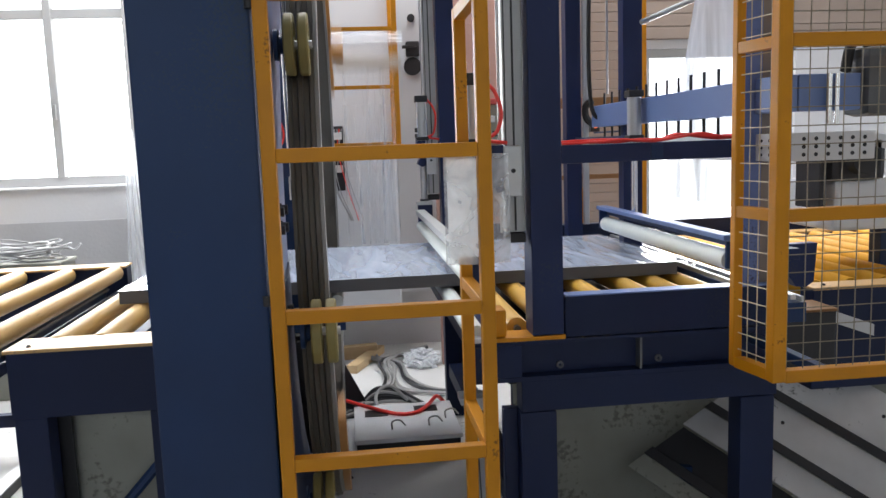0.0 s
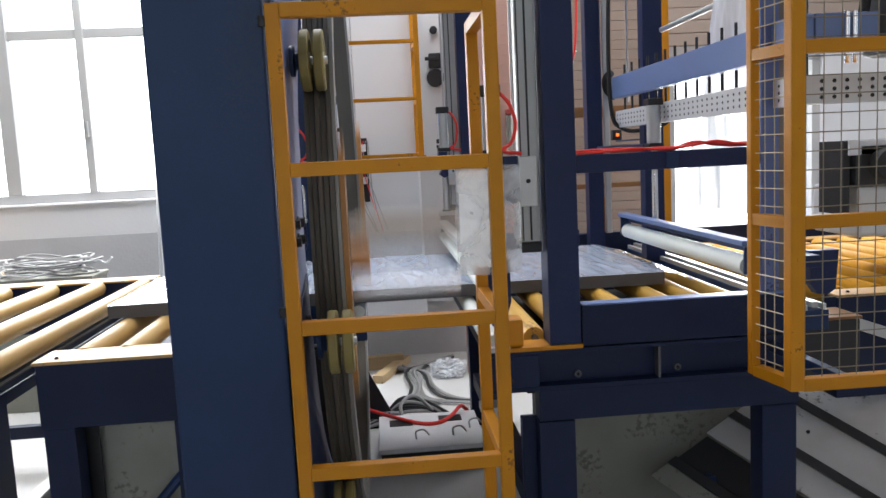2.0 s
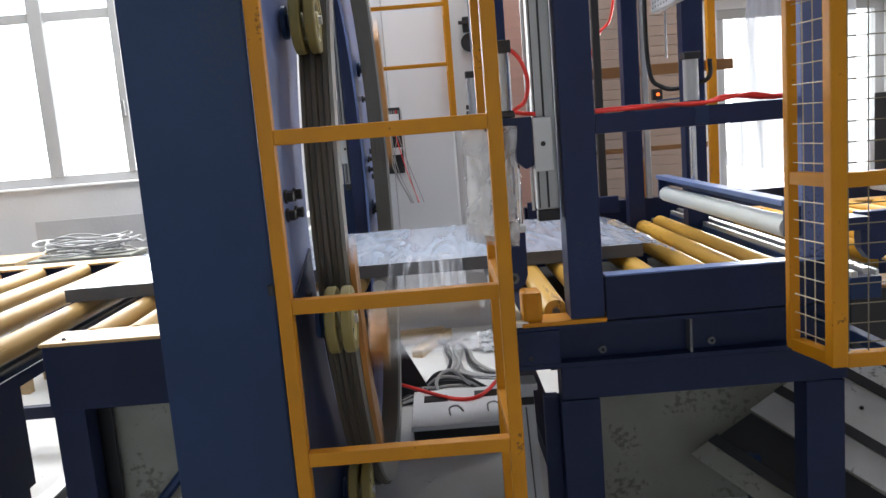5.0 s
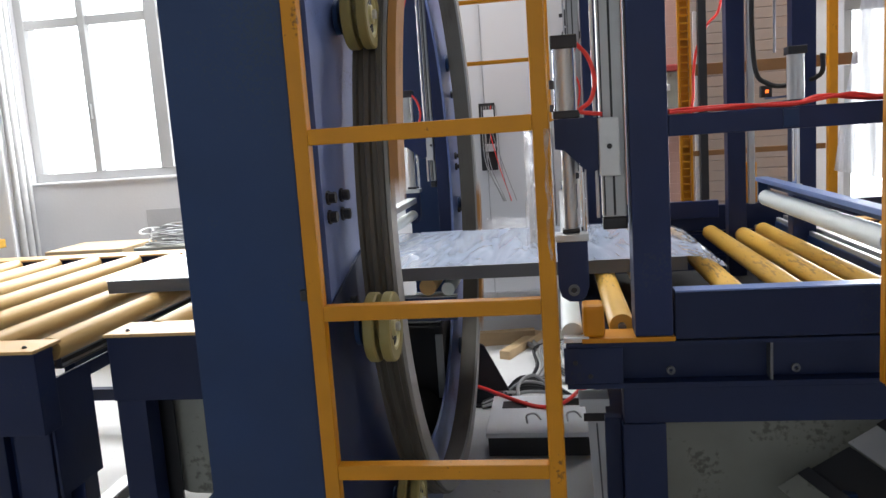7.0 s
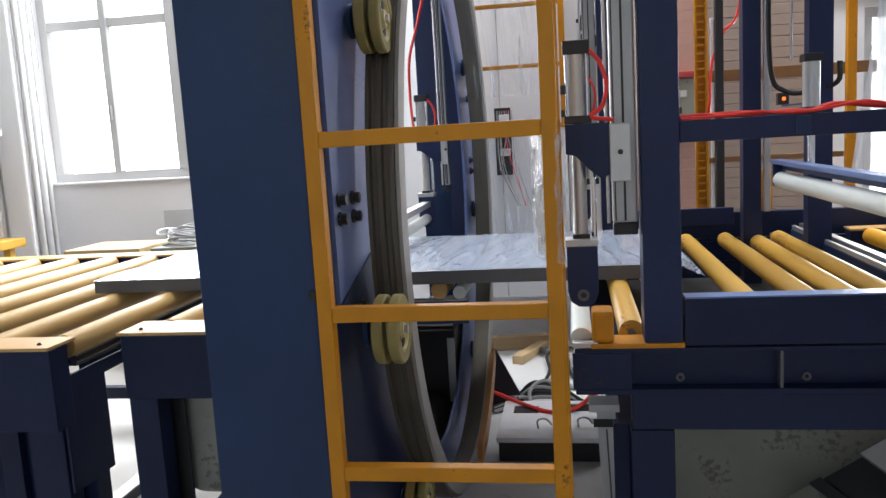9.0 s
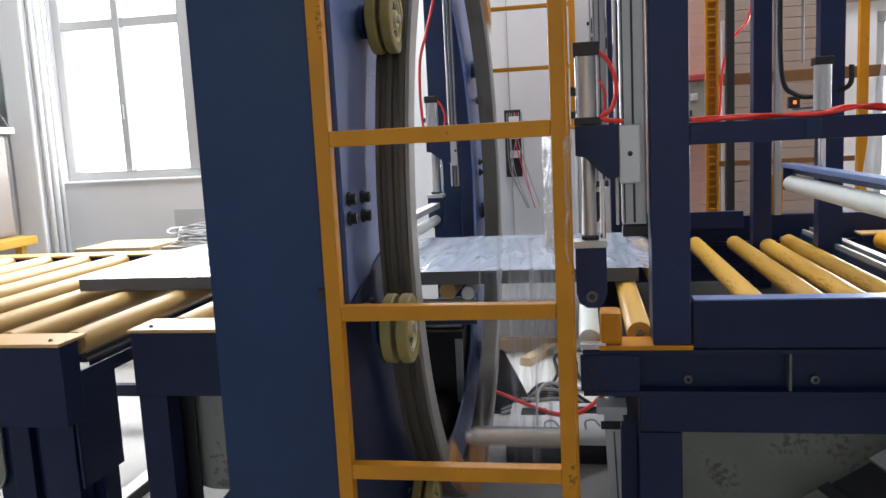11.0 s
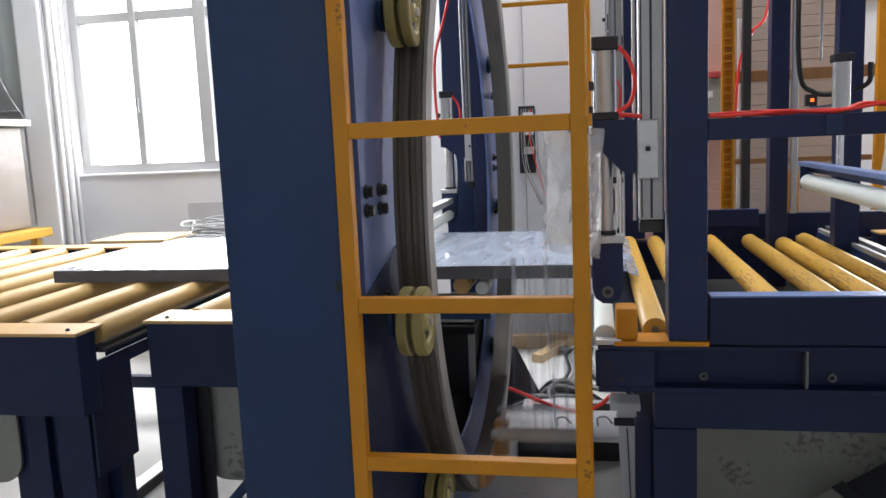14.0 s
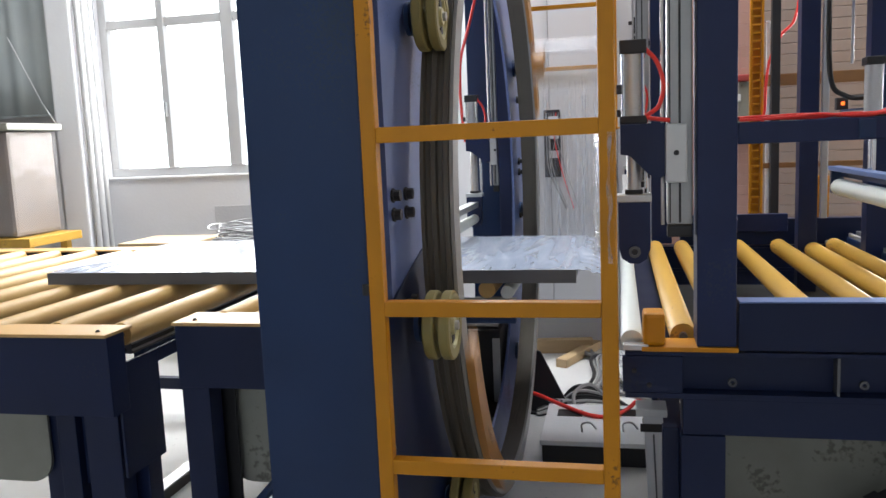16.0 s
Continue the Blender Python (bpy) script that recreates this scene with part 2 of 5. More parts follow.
# ---- building blocks ----
def solid(bm, name, mat, smooth=False):
    me = bpy.data.meshes.new(name)
    bmesh.ops.recalc_face_normals(bm, faces=bm.faces)
    bm.to_mesh(me)
    bm.free()
    me.materials.append(mat)
    if smooth:
        for p in me.polygons:
            p.use_smooth = True
        me.set_sharp_from_angle(angle=radians(38))
    return me


def part(name, bm, mat, parent=None, label="", smooth=False, at=None):
    ob = new(name, bm if isinstance(bm, bpy.types.Mesh) else solid(bm, name, mat, smooth))
    if parent:
        ob.parent = parent
    if at:
        ob.matrix_basis = at
    return tagged(ob, label) if label else ob


def thing(name, label, category, at=None, group="", kind=""):
    ob = new(name)
    ob.empty_display_size = 0.1
    ob.matrix_basis = at or Matrix()
    return tagged(ob, label, category, group, kind)


def add_box(bm, x0, x1, y0, y1, z0, z1, bevel=0.0):
    v = [bm.verts.new(p) for p in ((x0, y0, z0), (x1, y0, z0), (x1, y1, z0), (x0, y1, z0), (x0, y0, z1), (x1, y0, z1), (x1, y1, z1), (x0, y1, z1))]
    f = [bm.faces.new([v[i] for i in q]) for q in ((3, 2, 1, 0), (4, 5, 6, 7), (0, 1, 5, 4), (1, 2, 6, 5), (2, 3, 7, 6), (3, 0, 4, 7))]
    if bevel:
        bmesh.ops.bevel(bm, geom=list({e for q in f for e in q.edges}), offset=bevel, segments=2, affect="EDGES", profile=0.6)
    return bm


def box(x0, x1, y0, y1, z0, z1, bevel=0.003):
    return add_box(bmesh.new(), x0, x1, y0, y1, z0, z1, bevel)


def add_tube(bm, pts, r, seg=10, caps=True, radii=None):
    """A round tube through the points."""
    pts = [Vector(p) for p in pts]
    rings, side = [], None
    for i, p in enumerate(pts):
        d = (pts[min(i + 1, len(pts) - 1)] - pts[max(i - 1, 0)]).normalized()
        if side is None:
            side = d.cross(Vector((0.31, 0.2, 0.93)))
            if side.length < 0.05:
                side = d.cross(Vector((1, 0, 0)))
        side = (side - d * side.dot(d)).normalized()
        up = d.cross(side)
        rr = radii[i] if radii else r
        rings.append([bm.verts.new(p + (side * math.cos(a) + up * math.sin(a)) * rr) for a in (math.tau * k / seg for k in range(seg))])
    for a, b in zip(rings, rings[1:]):
        for k in range(seg):
            bm.faces.new((a[k], a[(k + 1) % seg], b[(k + 1) % seg], b[k]))
    if caps:
        bm.faces.new(rings[0][::-1])
        bm.faces.new(rings[-1])
    return bm


def tube(pts, r, seg=10, caps=True, radii=None):
    return add_tube(bmesh.new(), pts, r, seg, caps, radii)


def bend(pts, n=8):
    """A smooth line through the points."""
    p = [Vector(q) for q in pts]
    p = [2 * p[0] - p[1], *p, 2 * p[-1] - p[-2]]
    out = []
    for a, b, c, d in zip(p, p[1:], p[2:], p[3:]):
        for k in range(n):
            t = k / n
            out.append(0.5 * (2 * b + (c - a) * t + (2 * a - 5 * b + 4 * c - d) * t * t + (3 * b - a - 3 * c + d) * t ** 3))
    return out + [p[-2]]


def add_lathe(bm, profile, axis="x", seg=48, close=False):
    """Turns (along, radius) pairs round an axis through the origin."""
    rows = []
    for a, r in profile:
        row = []
        for k in range(seg):
            c, s = r * math.cos(math.tau * k / seg), r * math.sin(math.tau * k / seg)
            row.append(bm.verts.new({"x": (a, c, s), "y": (s, a, c), "z": (c, s, a)}[axis]))
        rows.append(row)
    if close:
        rows.append(rows[0])
    for a, b in zip(rows, rows[1:]):
        for k in range(seg):
            bm.faces.new((a[k], a[(k + 1) % seg], b[(k + 1) % seg], b[k]))
    if not close:
        bm.faces.new(rows[0][::-1])
        bm.faces.new(rows[-1])
    return bm


def lathe(profile, axis="x", seg=48, close=False):
    return add_lathe(bmesh.new(), profile, axis, seg, close)


def add_prism(bm, outline, lo, hi, axis="y"):
    """An outline pulled through from lo to hi along an axis; the outline is in the other two axes, in order."""
    def place(u, v, w):
        return {"x": (w, u, v), "y": (u, w, v), "z": (u, v, w)}[axis]
    a = [bm.verts.new(place(u, v, lo)) for u, v in outline]
    b = [bm.verts.new(place(u, v, hi)) for u, v in outline]
    bm.faces.new(a)
    bm.faces.new(b[::-1])
    for i in range(len(a)):
        j = (i + 1) % len(a)
        bm.faces.new((a[j], a[i], b[i], b[j]))
    return bm


def prism(outline, lo, hi, axis="y"):
    return add_prism(bmesh.new(), outline, lo, hi, axis)


def bolt_mesh(r=0.005, h=0.007):
    return solid(lathe([(0, r * 1.5), (0.003, r * 1.5), (0.003, r), (h, r), (h, r * 0.4)], "x", 8), "bolt", BLACK)


BOLT = bolt_mesh()


# ---- structure: floor, walls, windows, roof ----
WALL_Y = 6.4
floor = part("floor", box(-8.2, 7.2, -5.2, 6.9, -0.2, 0, 0), FLOOR)
tagged(floor, "dusty grey concrete workshop floor", "floor", kind="structure")
# Unseen roof; its strip is left open for the added overhead lamp.
bm = bmesh.new()
for a in ((-8.2, 7.2, -5.2, 4.2), (-8.2, 7.2, 5.8, 6.9), (-8.2, -3.1, 4.2, 5.8), (2.7, 7.2, 4.2, 5.8)):
    add_box(bm, *a, 5.4, 5.55)
ceiling = part("ceiling", bm, CEIL)
tagged(ceiling, "unseen grey sheet roof with a strip opening added for light", "ceiling", kind="structure")


def wall_with_openings(name, x0, x1, y0, y1, openings, mat, label, axis="y"):
    """A wall with thickness; openings are (from, to, bottom, top) along it."""
    bm = bmesh.new()
    cuts = sorted({x0, x1, *[a for o in openings for a in o[:2]]}) if axis == "y" else sorted({y0, y1, *[a for o in openings for a in o[:2]]})
    for a, b in zip(cuts, cuts[1:]):
        mid, spans, z = (a + b) / 2, [], 0.0
        for o in sorted(openings, key=lambda q: q[2]):
            if o[0] <= mid <= o[1]:
                spans.append((z, o[2]))
                z = o[3]
        spans.append((z, 5.4))
        for lo, hi in spans:
            if hi - lo > 0.01:
                add_box(bm, *((a, b, y0, y1) if axis == "y" else (x0, x1, a, b)), lo, hi)
    return tagged(part(name, bm, mat), label, "wall", kind="structure")


wall_with_openings("wall_north", -8.2, 7.2, WALL_Y, WALL_Y + 0.3, [(-3.98, -1.0, 1.4, 4.2), (2.43, 3.75, 0.75, 2.33)], WALL, "unseen grey plastered wall closing the hall below tall windows")
# South, east and west walls are unseen; the openings are added for lamps.
wall_with_openings("wall_south", -8.2, 7.2, -5.2, -4.95, [(-4.5, 1.5, 1.8, 4.2)], WALL, "unseen grey plastered wall closing the hall")
wall_with_openings("wall_east", 6.95, 7.2, -4.95, WALL_Y, [(-1.2, 3.2, 1.6, 4.0)], WALL, "unseen grey plastered wall closing the hall", "x")
wall_with_openings("wall_west", -8.2, -7.95, -4.95, WALL_Y, [], WALL, "unseen grey plastered wall closing the hall", "x")


def window(name, x0, x1, z0, z1, mullions, transoms, y, label):
    w = thing(name, label, "window", kind="structure")
    yy0, yy1 = y + 0.05, y + 0.11
    f = 0.035
    for a, b, c, d in ((x0, x1, z0, z0 + 2 * f), (x0, x1, z1 - 2 * f, z1), (x0, x0 + 2 * f, z0 + 2 * f, z1 - 2 * f), (x1 - 2 * f, x1, z0 + 2 * f, z1 - 2 * f)):
        part("window_frame", box(a, b, yy0, yy1, c, d, 0.006), FRAME, w)
    xs = [x0 + 2 * f, *[m for m, _ in mullions], x1 - 2 * f]
    for m, wide in mullions:
        part("mullion", box(m - wide, m + wide, yy0 - 0.012, yy1, z0 + 2 * f, z1 - 2 * f, 0.006), FRAME, w)
    for t in transoms:
        part("transom", box(x0 + 2 * f, x1 - 2 * f, yy0 + 0.004, yy1 - 0.004, t - 0.035, t + 0.035, 0.006), FRAME, w)
    zs = [z0 + 2 * f, *transoms, z1 - 2 * f]
    for a, b in zip(xs, xs[1:]):
        for c, d in zip(zs, zs[1:]):
            p = part("pane", box(a, b, yy0 + 0.03, yy0 + 0.036, c, d, 0), GLASS, w)
            p.visible_shadow = False
    for m, wide in mullions[::2]:
        part("latch", box(m - 0.012, m + 0.012, yy0 - 0.04, yy0 - 0.012, z0 + 0.5, z0 + 0.62, 0.004), STEEL, w)
    part("window_sill", box(x0 - 0.02, x1 + 0.02, y - 0.02, y + 0.05, z0 - 0.018, z0 - 0.002, 0.004), PIER, w)
    return w


window("window_1", -3.98, -1.0, 1.4, 4.2, [(-3.395, 0.03), (-2.79, 0.055), (-2.195, 0.03), (-1.6, 0.055)], [2.69], WALL_Y, "tall grey-framed workshop window with bright panes")
window("window_2", 2.43, 3.75, 0.75, 2.33, [], [], WALL_Y, "large workshop window full of white daylight")
distance = part("backdrop", box(-14, 12, 9.6, 9.7, -1, 7.5, 0), OUT)
tagged(distance, "plain white overcast distance outside the windows", "backdrop", kind="structure")
pier = part("wall_pier", box(-4.235, -4.0, 6.1, WALL_Y - 0.003, 0, 5.39, 0.02), PIER)
tagged(pier, "white plastered wall pier beside the window", "pier", kind="structure")
for py, pr in ((6.15, 0.026), (6.235, 0.03), (6.32, 0.02)):
    tagged(part("wall_pipe", tube([(-3.962, py, 0.0), (-3.962, py, 5.38)], pr, 12), FRAME, smooth=True), "grey painted pipe running up the wall", "pipe", group="wall pipes")
# ribbed cladding over the second window
over = thing("upper_cladding", "beige ribbed cladding over the window", "cladding", kind="structure")
part("core", box(2.03, 6.9, 6.375, 6.397, 2.4, 3.9, 0), BEIGE, over)
strip = solid(box(2.03, 6.9, 6.36, 6.3735, 0.003, 0.097, 0.004), "cladding_strip", BEIGE)
for k in range(15):
    part("cladding_strip", strip, BEIGE, over, at=pose(0, 0, 2.4 + 0.1 * k))
# clad partition behind the machine, in two tones
for name, x0, x1, mat, lab in (("salmon_partition", 0.62, 1.18, SALMON, "salmon ribbed cladding partition"), ("beige_partition", 1.18, 2.02, BEIGE, "beige ribbed cladding partition")):
    w = thing(name, lab, "partition", kind="structure")
    part("core", box(x0, x1, 5.72, 5.78, 0, 3.4, 0), mat, w)
    gap, soft_edge = (0.0004, 0.0) if x0 < 1 else (0.0015, 0.003)
    board_mesh = solid(box(x0, x1, 5.704, 5.717, gap, 0.068 - gap, soft_edge), "cladding_strip", mat)
    for k in range(50):
        part("cladding_strip", board_mesh, mat, w, at=pose(0, 0, 0.068 * k))


# ---- roller conveyors ----
def roller_mesh(length, r, mat):
    bm = lathe([(0, r * 0.55), (0, r * 0.94), (0.006, r), (length - 0.006, r), (length, r * 0.94), (length, r * 0.55)], "y", 24)
    return solid(bm, "roller", mat, True)


def shaft_mesh(length, r):
    return solid(tube([(0, -0.02, 0), (0, length + 0.02, 0)], r, 8), "shaft", SLOTTED, True)


ROLLERS = []


def conveyor(name, label, x0, x1, y0, y1, xs, legs, mat, r=0.04, top=1.034, fascia=0.2, cap=0.112, lead=0.12):
    """A roller conveyor: two side beams with cap plates, rollers on shafts, legs and braces."""
    c = thing(name, label, "conveyor", group="roller conveyors")
    zr = 1.04 - r
    for k, yy in enumerate((y0, y1 - 0.09)):
        part("side_beam", box(x0, x1, yy, yy + 0.09, top - fascia, top - 0.012, 0.004), SHADENAVY, c)
        ya, yb = (yy - 0.012, yy - 0.012 + cap) if k == 0 else (yy + 0.102 - cap, yy + 0.102)
        part("cap_plate", box(x0 - 0.004, x1 + 0.004, ya, yb, top - 0.011, top, 0.003), PLATE, c, "tan painted cap plate")
    rm, sm = roller_mesh(y1 - y0 - 2 * lead, r, mat), shaft_mesh(y1 - y0 - 2 * lead, 0.012)
    for x in xs:
        ro = part("roller", rm, mat, c, at=pose(x, y0 + lead, zr))
        part("shaft", sm, SLOTTED, ro)
        ROLLERS.append((ro, r))
    for x in legs:
        for yy in (y0 + 0.01, y1 - 0.09):
            part("leg", box(x - 0.05, x + 0.05, yy, yy + 0.08, 0.012, top - fascia - 0.002, 0.004), SHADENAVY, c)
            part("foot_plate", box(x - 0.08, x + 0.08, yy - 0.03, yy + 0.11, 0, 0.011, 0.003), SHADENAVY, c)
        if not -1.6 < x < -1.2:
            part("cross_brace", box(x - 0.03, x + 0.03, y0 + 0.092, y1 - 0.092, top - fascia - 0.1, top - fascia - 0.03, 0.003), SHADENAVY, c)
    for x in (x0 + 0.06, x1 - 0.05):
        part("bolt", BOLT, BLACK, c, at=pose(x, y0 + 0.03, top, 0, -90, 0))
    return c


out_b = conveyor("roller_conveyor", "navy outfeed roller conveyor with tan rollers", -4.6, -1.215, 2.367, 4.5, [-1.258 - 0.243 * k for k in range(14)], [-2.9, -4.4], TAN, fascia=0.272, cap=0.145, lead=0.138)
for y in (2.5, 4.38):
    part("leg", box(-1.43, -1.3, y, y + 0.07, 0.012, 0.759, 0.004), SHADENAVY, out_b)
    part("leg", box(-1.54, -1.465, y, y + 0.07, 0.012, 0.759, 0.004), SHADENAVY, out_b)
    part("foot_plate", box(-1.56, -1.28, y - 0.03, y + 0.1, 0, 0.011, 0.003), SHADENAVY, out_b)
part("end_leg", box(-1.39, -1.268, 2.6, 2.68, 0, 0.86, 0.004), SHADENAVY, out_b)
part("infill_panel", box(-1.464, -1.431, 2.53, 2.542, 0.46, 0.76, 0.002), SHADENAVY, out_b)
part("infill_panel", box(-1.7, -1.541, 2.62, 2.632, 0.03, 0.76, 0.002), SHADENAVY, out_b)
part("infill_panel", box(-1.36, -1.29, 2.575, 2.587, 0.55, 0.76, 0.002), SHADENAVY, out_b)
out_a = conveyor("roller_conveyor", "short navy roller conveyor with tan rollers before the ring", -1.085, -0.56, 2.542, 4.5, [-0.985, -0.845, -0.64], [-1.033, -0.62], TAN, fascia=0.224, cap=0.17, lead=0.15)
# Black panel added in place of the shade next to this leg.
part("infill_panel", box(-1.05, -0.95, 2.66, 2.672, 0.3, 0.8, 0.002), BLACK, out_a, "black panel for the shade beside the end leg")
part("end_plate", box(-1.26, -1.25, 2.69, 4.37, 0.861, 0.905, 0.002), SHADENAVY, out_b)
part("end_plate", box(-1.26, -1.25, 2.46, 2.688, 0.52, 0.905, 0.002), SHADENAVY, out_b)
part("tie_rail", box(-4.345, -1.6, 4.425, 4.475, 0.17, 0.24, 0.003), SHADENAVY, out_b)
# clamp profile between the two conveyor tables
bar = thing("cross_profile", "grey aluminium slotted profile between two conveyor tables", "profile")
part("profile", box(-1.36, -1.305, 2.62, 4.36, 0.9, 0.952, 0.004), SLOTTED, bar)
for zz in (0.91, 0.934):
    part("slot_lip", box(-1.3045, -1.3, 2.62, 4.36, zz, zz + 0.008, 0), ALU, bar)
    part("screw_hole", lathe([(0, 0.006), (0.006, 0.009)], "y", 10), BLACK, bar, at=pose(-1.332, 2.612, zz + 0.003))
part("hanger", box(-1.355, -1.31, 2.7, 4.34, 0.83, 0.899, 0.003), NAVY, bar)


def guard_pan(x0, x1, y, z0, z1):
    """A hanging sheet guard with rounded lower corners."""
    r, pts = 0.09, [(x0, z1), (x0, z0 + 0.09)]
    pts += [(x0 + r - r * math.cos(a), z0 + r - r * math.sin(a)) for a in (radians(15 * k) for k in range(1, 6))]
    pts += [(x0 + r, z0), (x1 - r, z0)]
    pts += [(x1 - r + r * math.sin(a), z0 + r - r * math.cos(a)) for a in (radians(15 * k) for k in range(1, 6))]
    pts += [(x1, z0 + r), (x1, z1)]
    return prism(pts, y, y + 0.012)


for x0, x1, y in ((-1.012, -0.66, 2.7), (-2.42, -1.66, 2.6)):
    g = thing("sheet_guard", "dull grey sheet guard hanging under the conveyor", "guard panel", group="hanging guards")
    part("sheet", guard_pan(x0, x1, y, 0.42, 0.79), GUARD, g)
    part("stay", box((x0 + x1) / 2 - 0.03, (x0 + x1) / 2 + 0.03, y + 0.015, y + 0.04, 0.0, 0.755, 0.003), NAVY, g)

# ---- entry conveyor and its frame ----
FY = 2.44
entry = thing("entry_conveyor", "navy welded entry conveyor with yellow rollers", "conveyor")
for yy in (FY, 4.56):
    xe = 1.395 if yy < 3 else 3.4
    wy = yy + 0.045 if yy < 3 else yy
    part("beam_web", box(0.366, xe, wy, wy + 0.04, 0.868, 0.972, 0), SHADENAVY, entry)
    part("beam_flange", box(0.365, xe, yy, yy + 0.1, 0.973, 0.985, 0.002), SHADENAVY, entry)
    part("beam_flange", box(0.365, xe, yy, yy + 0.1, 0.852, 0.867, 0.002), SHADENAVY, entry)
    part("end_plate", box(0.358, 0.52, yy - 0.001, yy + 0.012, 0.868, 0.972, 0.002), SHADENAVY, entry)
    part("frame_beam", box(0.665, xe, yy, yy + 0.06, 0.99, 1.122, 0.004), SHADENAVY, entry)
    part("foot_beam", box(0.52, xe, yy + 0.012, yy + 0.1, 0.745, 0.85, 0.004), SHADENAVY, entry)
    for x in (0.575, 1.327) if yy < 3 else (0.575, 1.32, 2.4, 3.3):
        part("leg", box(x - 0.06, x + 0.06, yy + 0.012, yy + 0.1, 0, 0.742, 0.004), SHADENAVY, entry)
part("leg_gusset", box(0.468, 0.514, FY + 0.06, FY + 0.1, 0, 0.745, 0.003), SHADENAVY, entry)
part("end_beam", box(0.40, 0.5, FY + 0.1, 4.56, 0.86, 0.95, 0.003), SHADENAVY, entry)
part("lower_tie", box(0.53, 0.62, FY + 0.1, 4.56, 0.25, 0.33, 0.003), SHADENAVY, entry)
part("pale_top_edge", box(0.668, 1.395, FY - 0.002, FY + 0.058, 1.1225, 1.1265, 0), BLUE, entry)
part("cap_plate", box(0.41, 0.665, FY - 0.006, FY + 0.1, 0.986, 1.0, 0.003), OCHRE, entry, "ochre painted cap plate")
part("stop_block", box(0.415, 0.475, FY + 0.002, FY + 0.09, 1.0, 1.092, 0.012), OCHRE, entry, "ochre stop block")
part("stiffener", box(0.914, 0.922, FY + 0.004, FY + 0.044, 0.868, 0.972, 0.001), SLOTTED, entry)
part("bearing_plate", box(0.36, 0.43, FY - 0.004, FY + 0.03, 0.988, 1.005, 0.003), STEEL, entry)
for x, z in ((0.39, 0.93), (0.43, 0.89)):
    part("bolt", BOLT, BLACK, entry, at=pose(x, FY, z, 0, 0, -90))
for x in (0.655, 0.99):
    part("eye_bolt", lathe([(0, 0.006), (0, 0.012), (0.01, 0.012), (0.01, 0.006)], "y", 14, True), SLOTTED, entry, "dull steel bolt ring", True, pose(x, FY + 0.034, 0.89))
rm, sm = roller_mesh(1.84, 0.038, YELLOW), shaft_mesh(1.95, 0.012)
for x in (0.53, 0.66, 0.93, 1.12, 1.25, 1.375):
    ro = part("roller", rm, YELLOW, entry, at=pose(x, 2.56, 1.002))
    part("shaft", sm, SLOTTED, ro)
    ROLLERS.append((ro, 0.038))
ro = part("end_roller", solid(lathe([(0, 0.022), (0.003, 0.031), (1.97, 0.031), (1.97, 0.022)], "y", 24), "white_roller", WHITE, True), WHITE, entry, "white end roller", at=pose(0.385, 2.5, 1.0))
# Dark sheet added as the shade in the gaps between the rollers.
part("drip_tray", box(0.51, 1.38, 2.62, 4.45, 0.79, 0.8, 0.002), RUBBER, entry, "dark sheet for the shade under the rollers")
infeed = conveyor("roller_conveyor", "dark infeed roller conveyor with orange-yellow rollers behind the mesh", 1.72, 3.5, 2.78, 4.5, [1.8 + 0.15 * k for k in range(11)], [2.45, 3.3], INFEEDROLL, fascia=0.4)
# sealing bed: steel strips across the conveyor
bed = thing("sealing_bed", "steel strips of the film sealing bed", "sealing bed")
for k, (x, w, z) in enumerate(((1.475, 0.018, 1.05), (1.51, 0.02, 1.06), (1.545, 0.012, 1.052))):
    part("strip", box(x - w / 2, x + w / 2, 2.56, 4.5, z - 0.02, z, 0.003), ALU if k != 1 else STEEL, bed)
part("strip_base", box(1.46, 1.56, 2.56, 4.5, 0.96, 1.03, 0.003), NAVY, bed)

part("gear_case", box(1.475, 1.69, 2.585, 2.74, 0.79, 0.985, 0.006), BLACK, bed, "dark gear case")
part("case_lid", box(1.47, 1.695, 2.58, 2.745, 0.986, 0.996, 0.003), RAILBROWN, bed, "brown painted lid")
part("slide_plate", prism([(1.561, 1.03), (1.95, 0.885), (1.95, 0.84), (1.561, 0.985)], 2.748, 2.774), STEEL, bed, "sloping grey steel plate")

# board being wrapped
board = thing("wrapped_board", "long grey board wrapped in clear plastic film", "board")
part("core", box(0, 2.27, 0, 1.06, 0.001, 0.05, 0.004), BOARD, board)
part("edge_band", box(-0.004, 2.274, -0.004, -0.0005, 0.0, 0.051, 0.0015), EDGE, board, "darker grey edge")
bm = bmesh.new()
NX, NY = 420, 60
rng = random.Random(17)
ridges = [(rng.uniform(0, 2.28), rng.uniform(0.0, 0.9), rng.uniform(0.05, 0.26), rng.uniform(0.003, 0.008), rng.uniform(0.008, 0.016), rng.uniform(-0.35, 0.35)) for _ in range(90)]


def film_height(x, y):
    h = 0.0525 + 0.003 * abs(noise.noise((x * 2.0, y * 0.8, 3.0)))
    for rx, ry, ln, amp, wid, slant in ridges:
        d = x - rx - slant * (y - ry)
        if abs(d) < 3 * wid and abs(y - ry) < ln:
            h += amp * math.exp(-(d / wid) ** 2) * (1 - abs(y - ry) / ln)
    return h


grid = [[bm.verts.new((-0.006 + 2.285 * i / NX, -0.004 + 1.068 * j / NY, film_height(2.285 * i / NX, 1.068 * j / NY))) for j in range(NY + 1)] for i in range(NX + 1)]
for i in range(NX):
    for j in range(NY):
        bm.faces.new((grid[i][j], grid[i + 1][j], grid[i + 1][j + 1], grid[i][j + 1]))
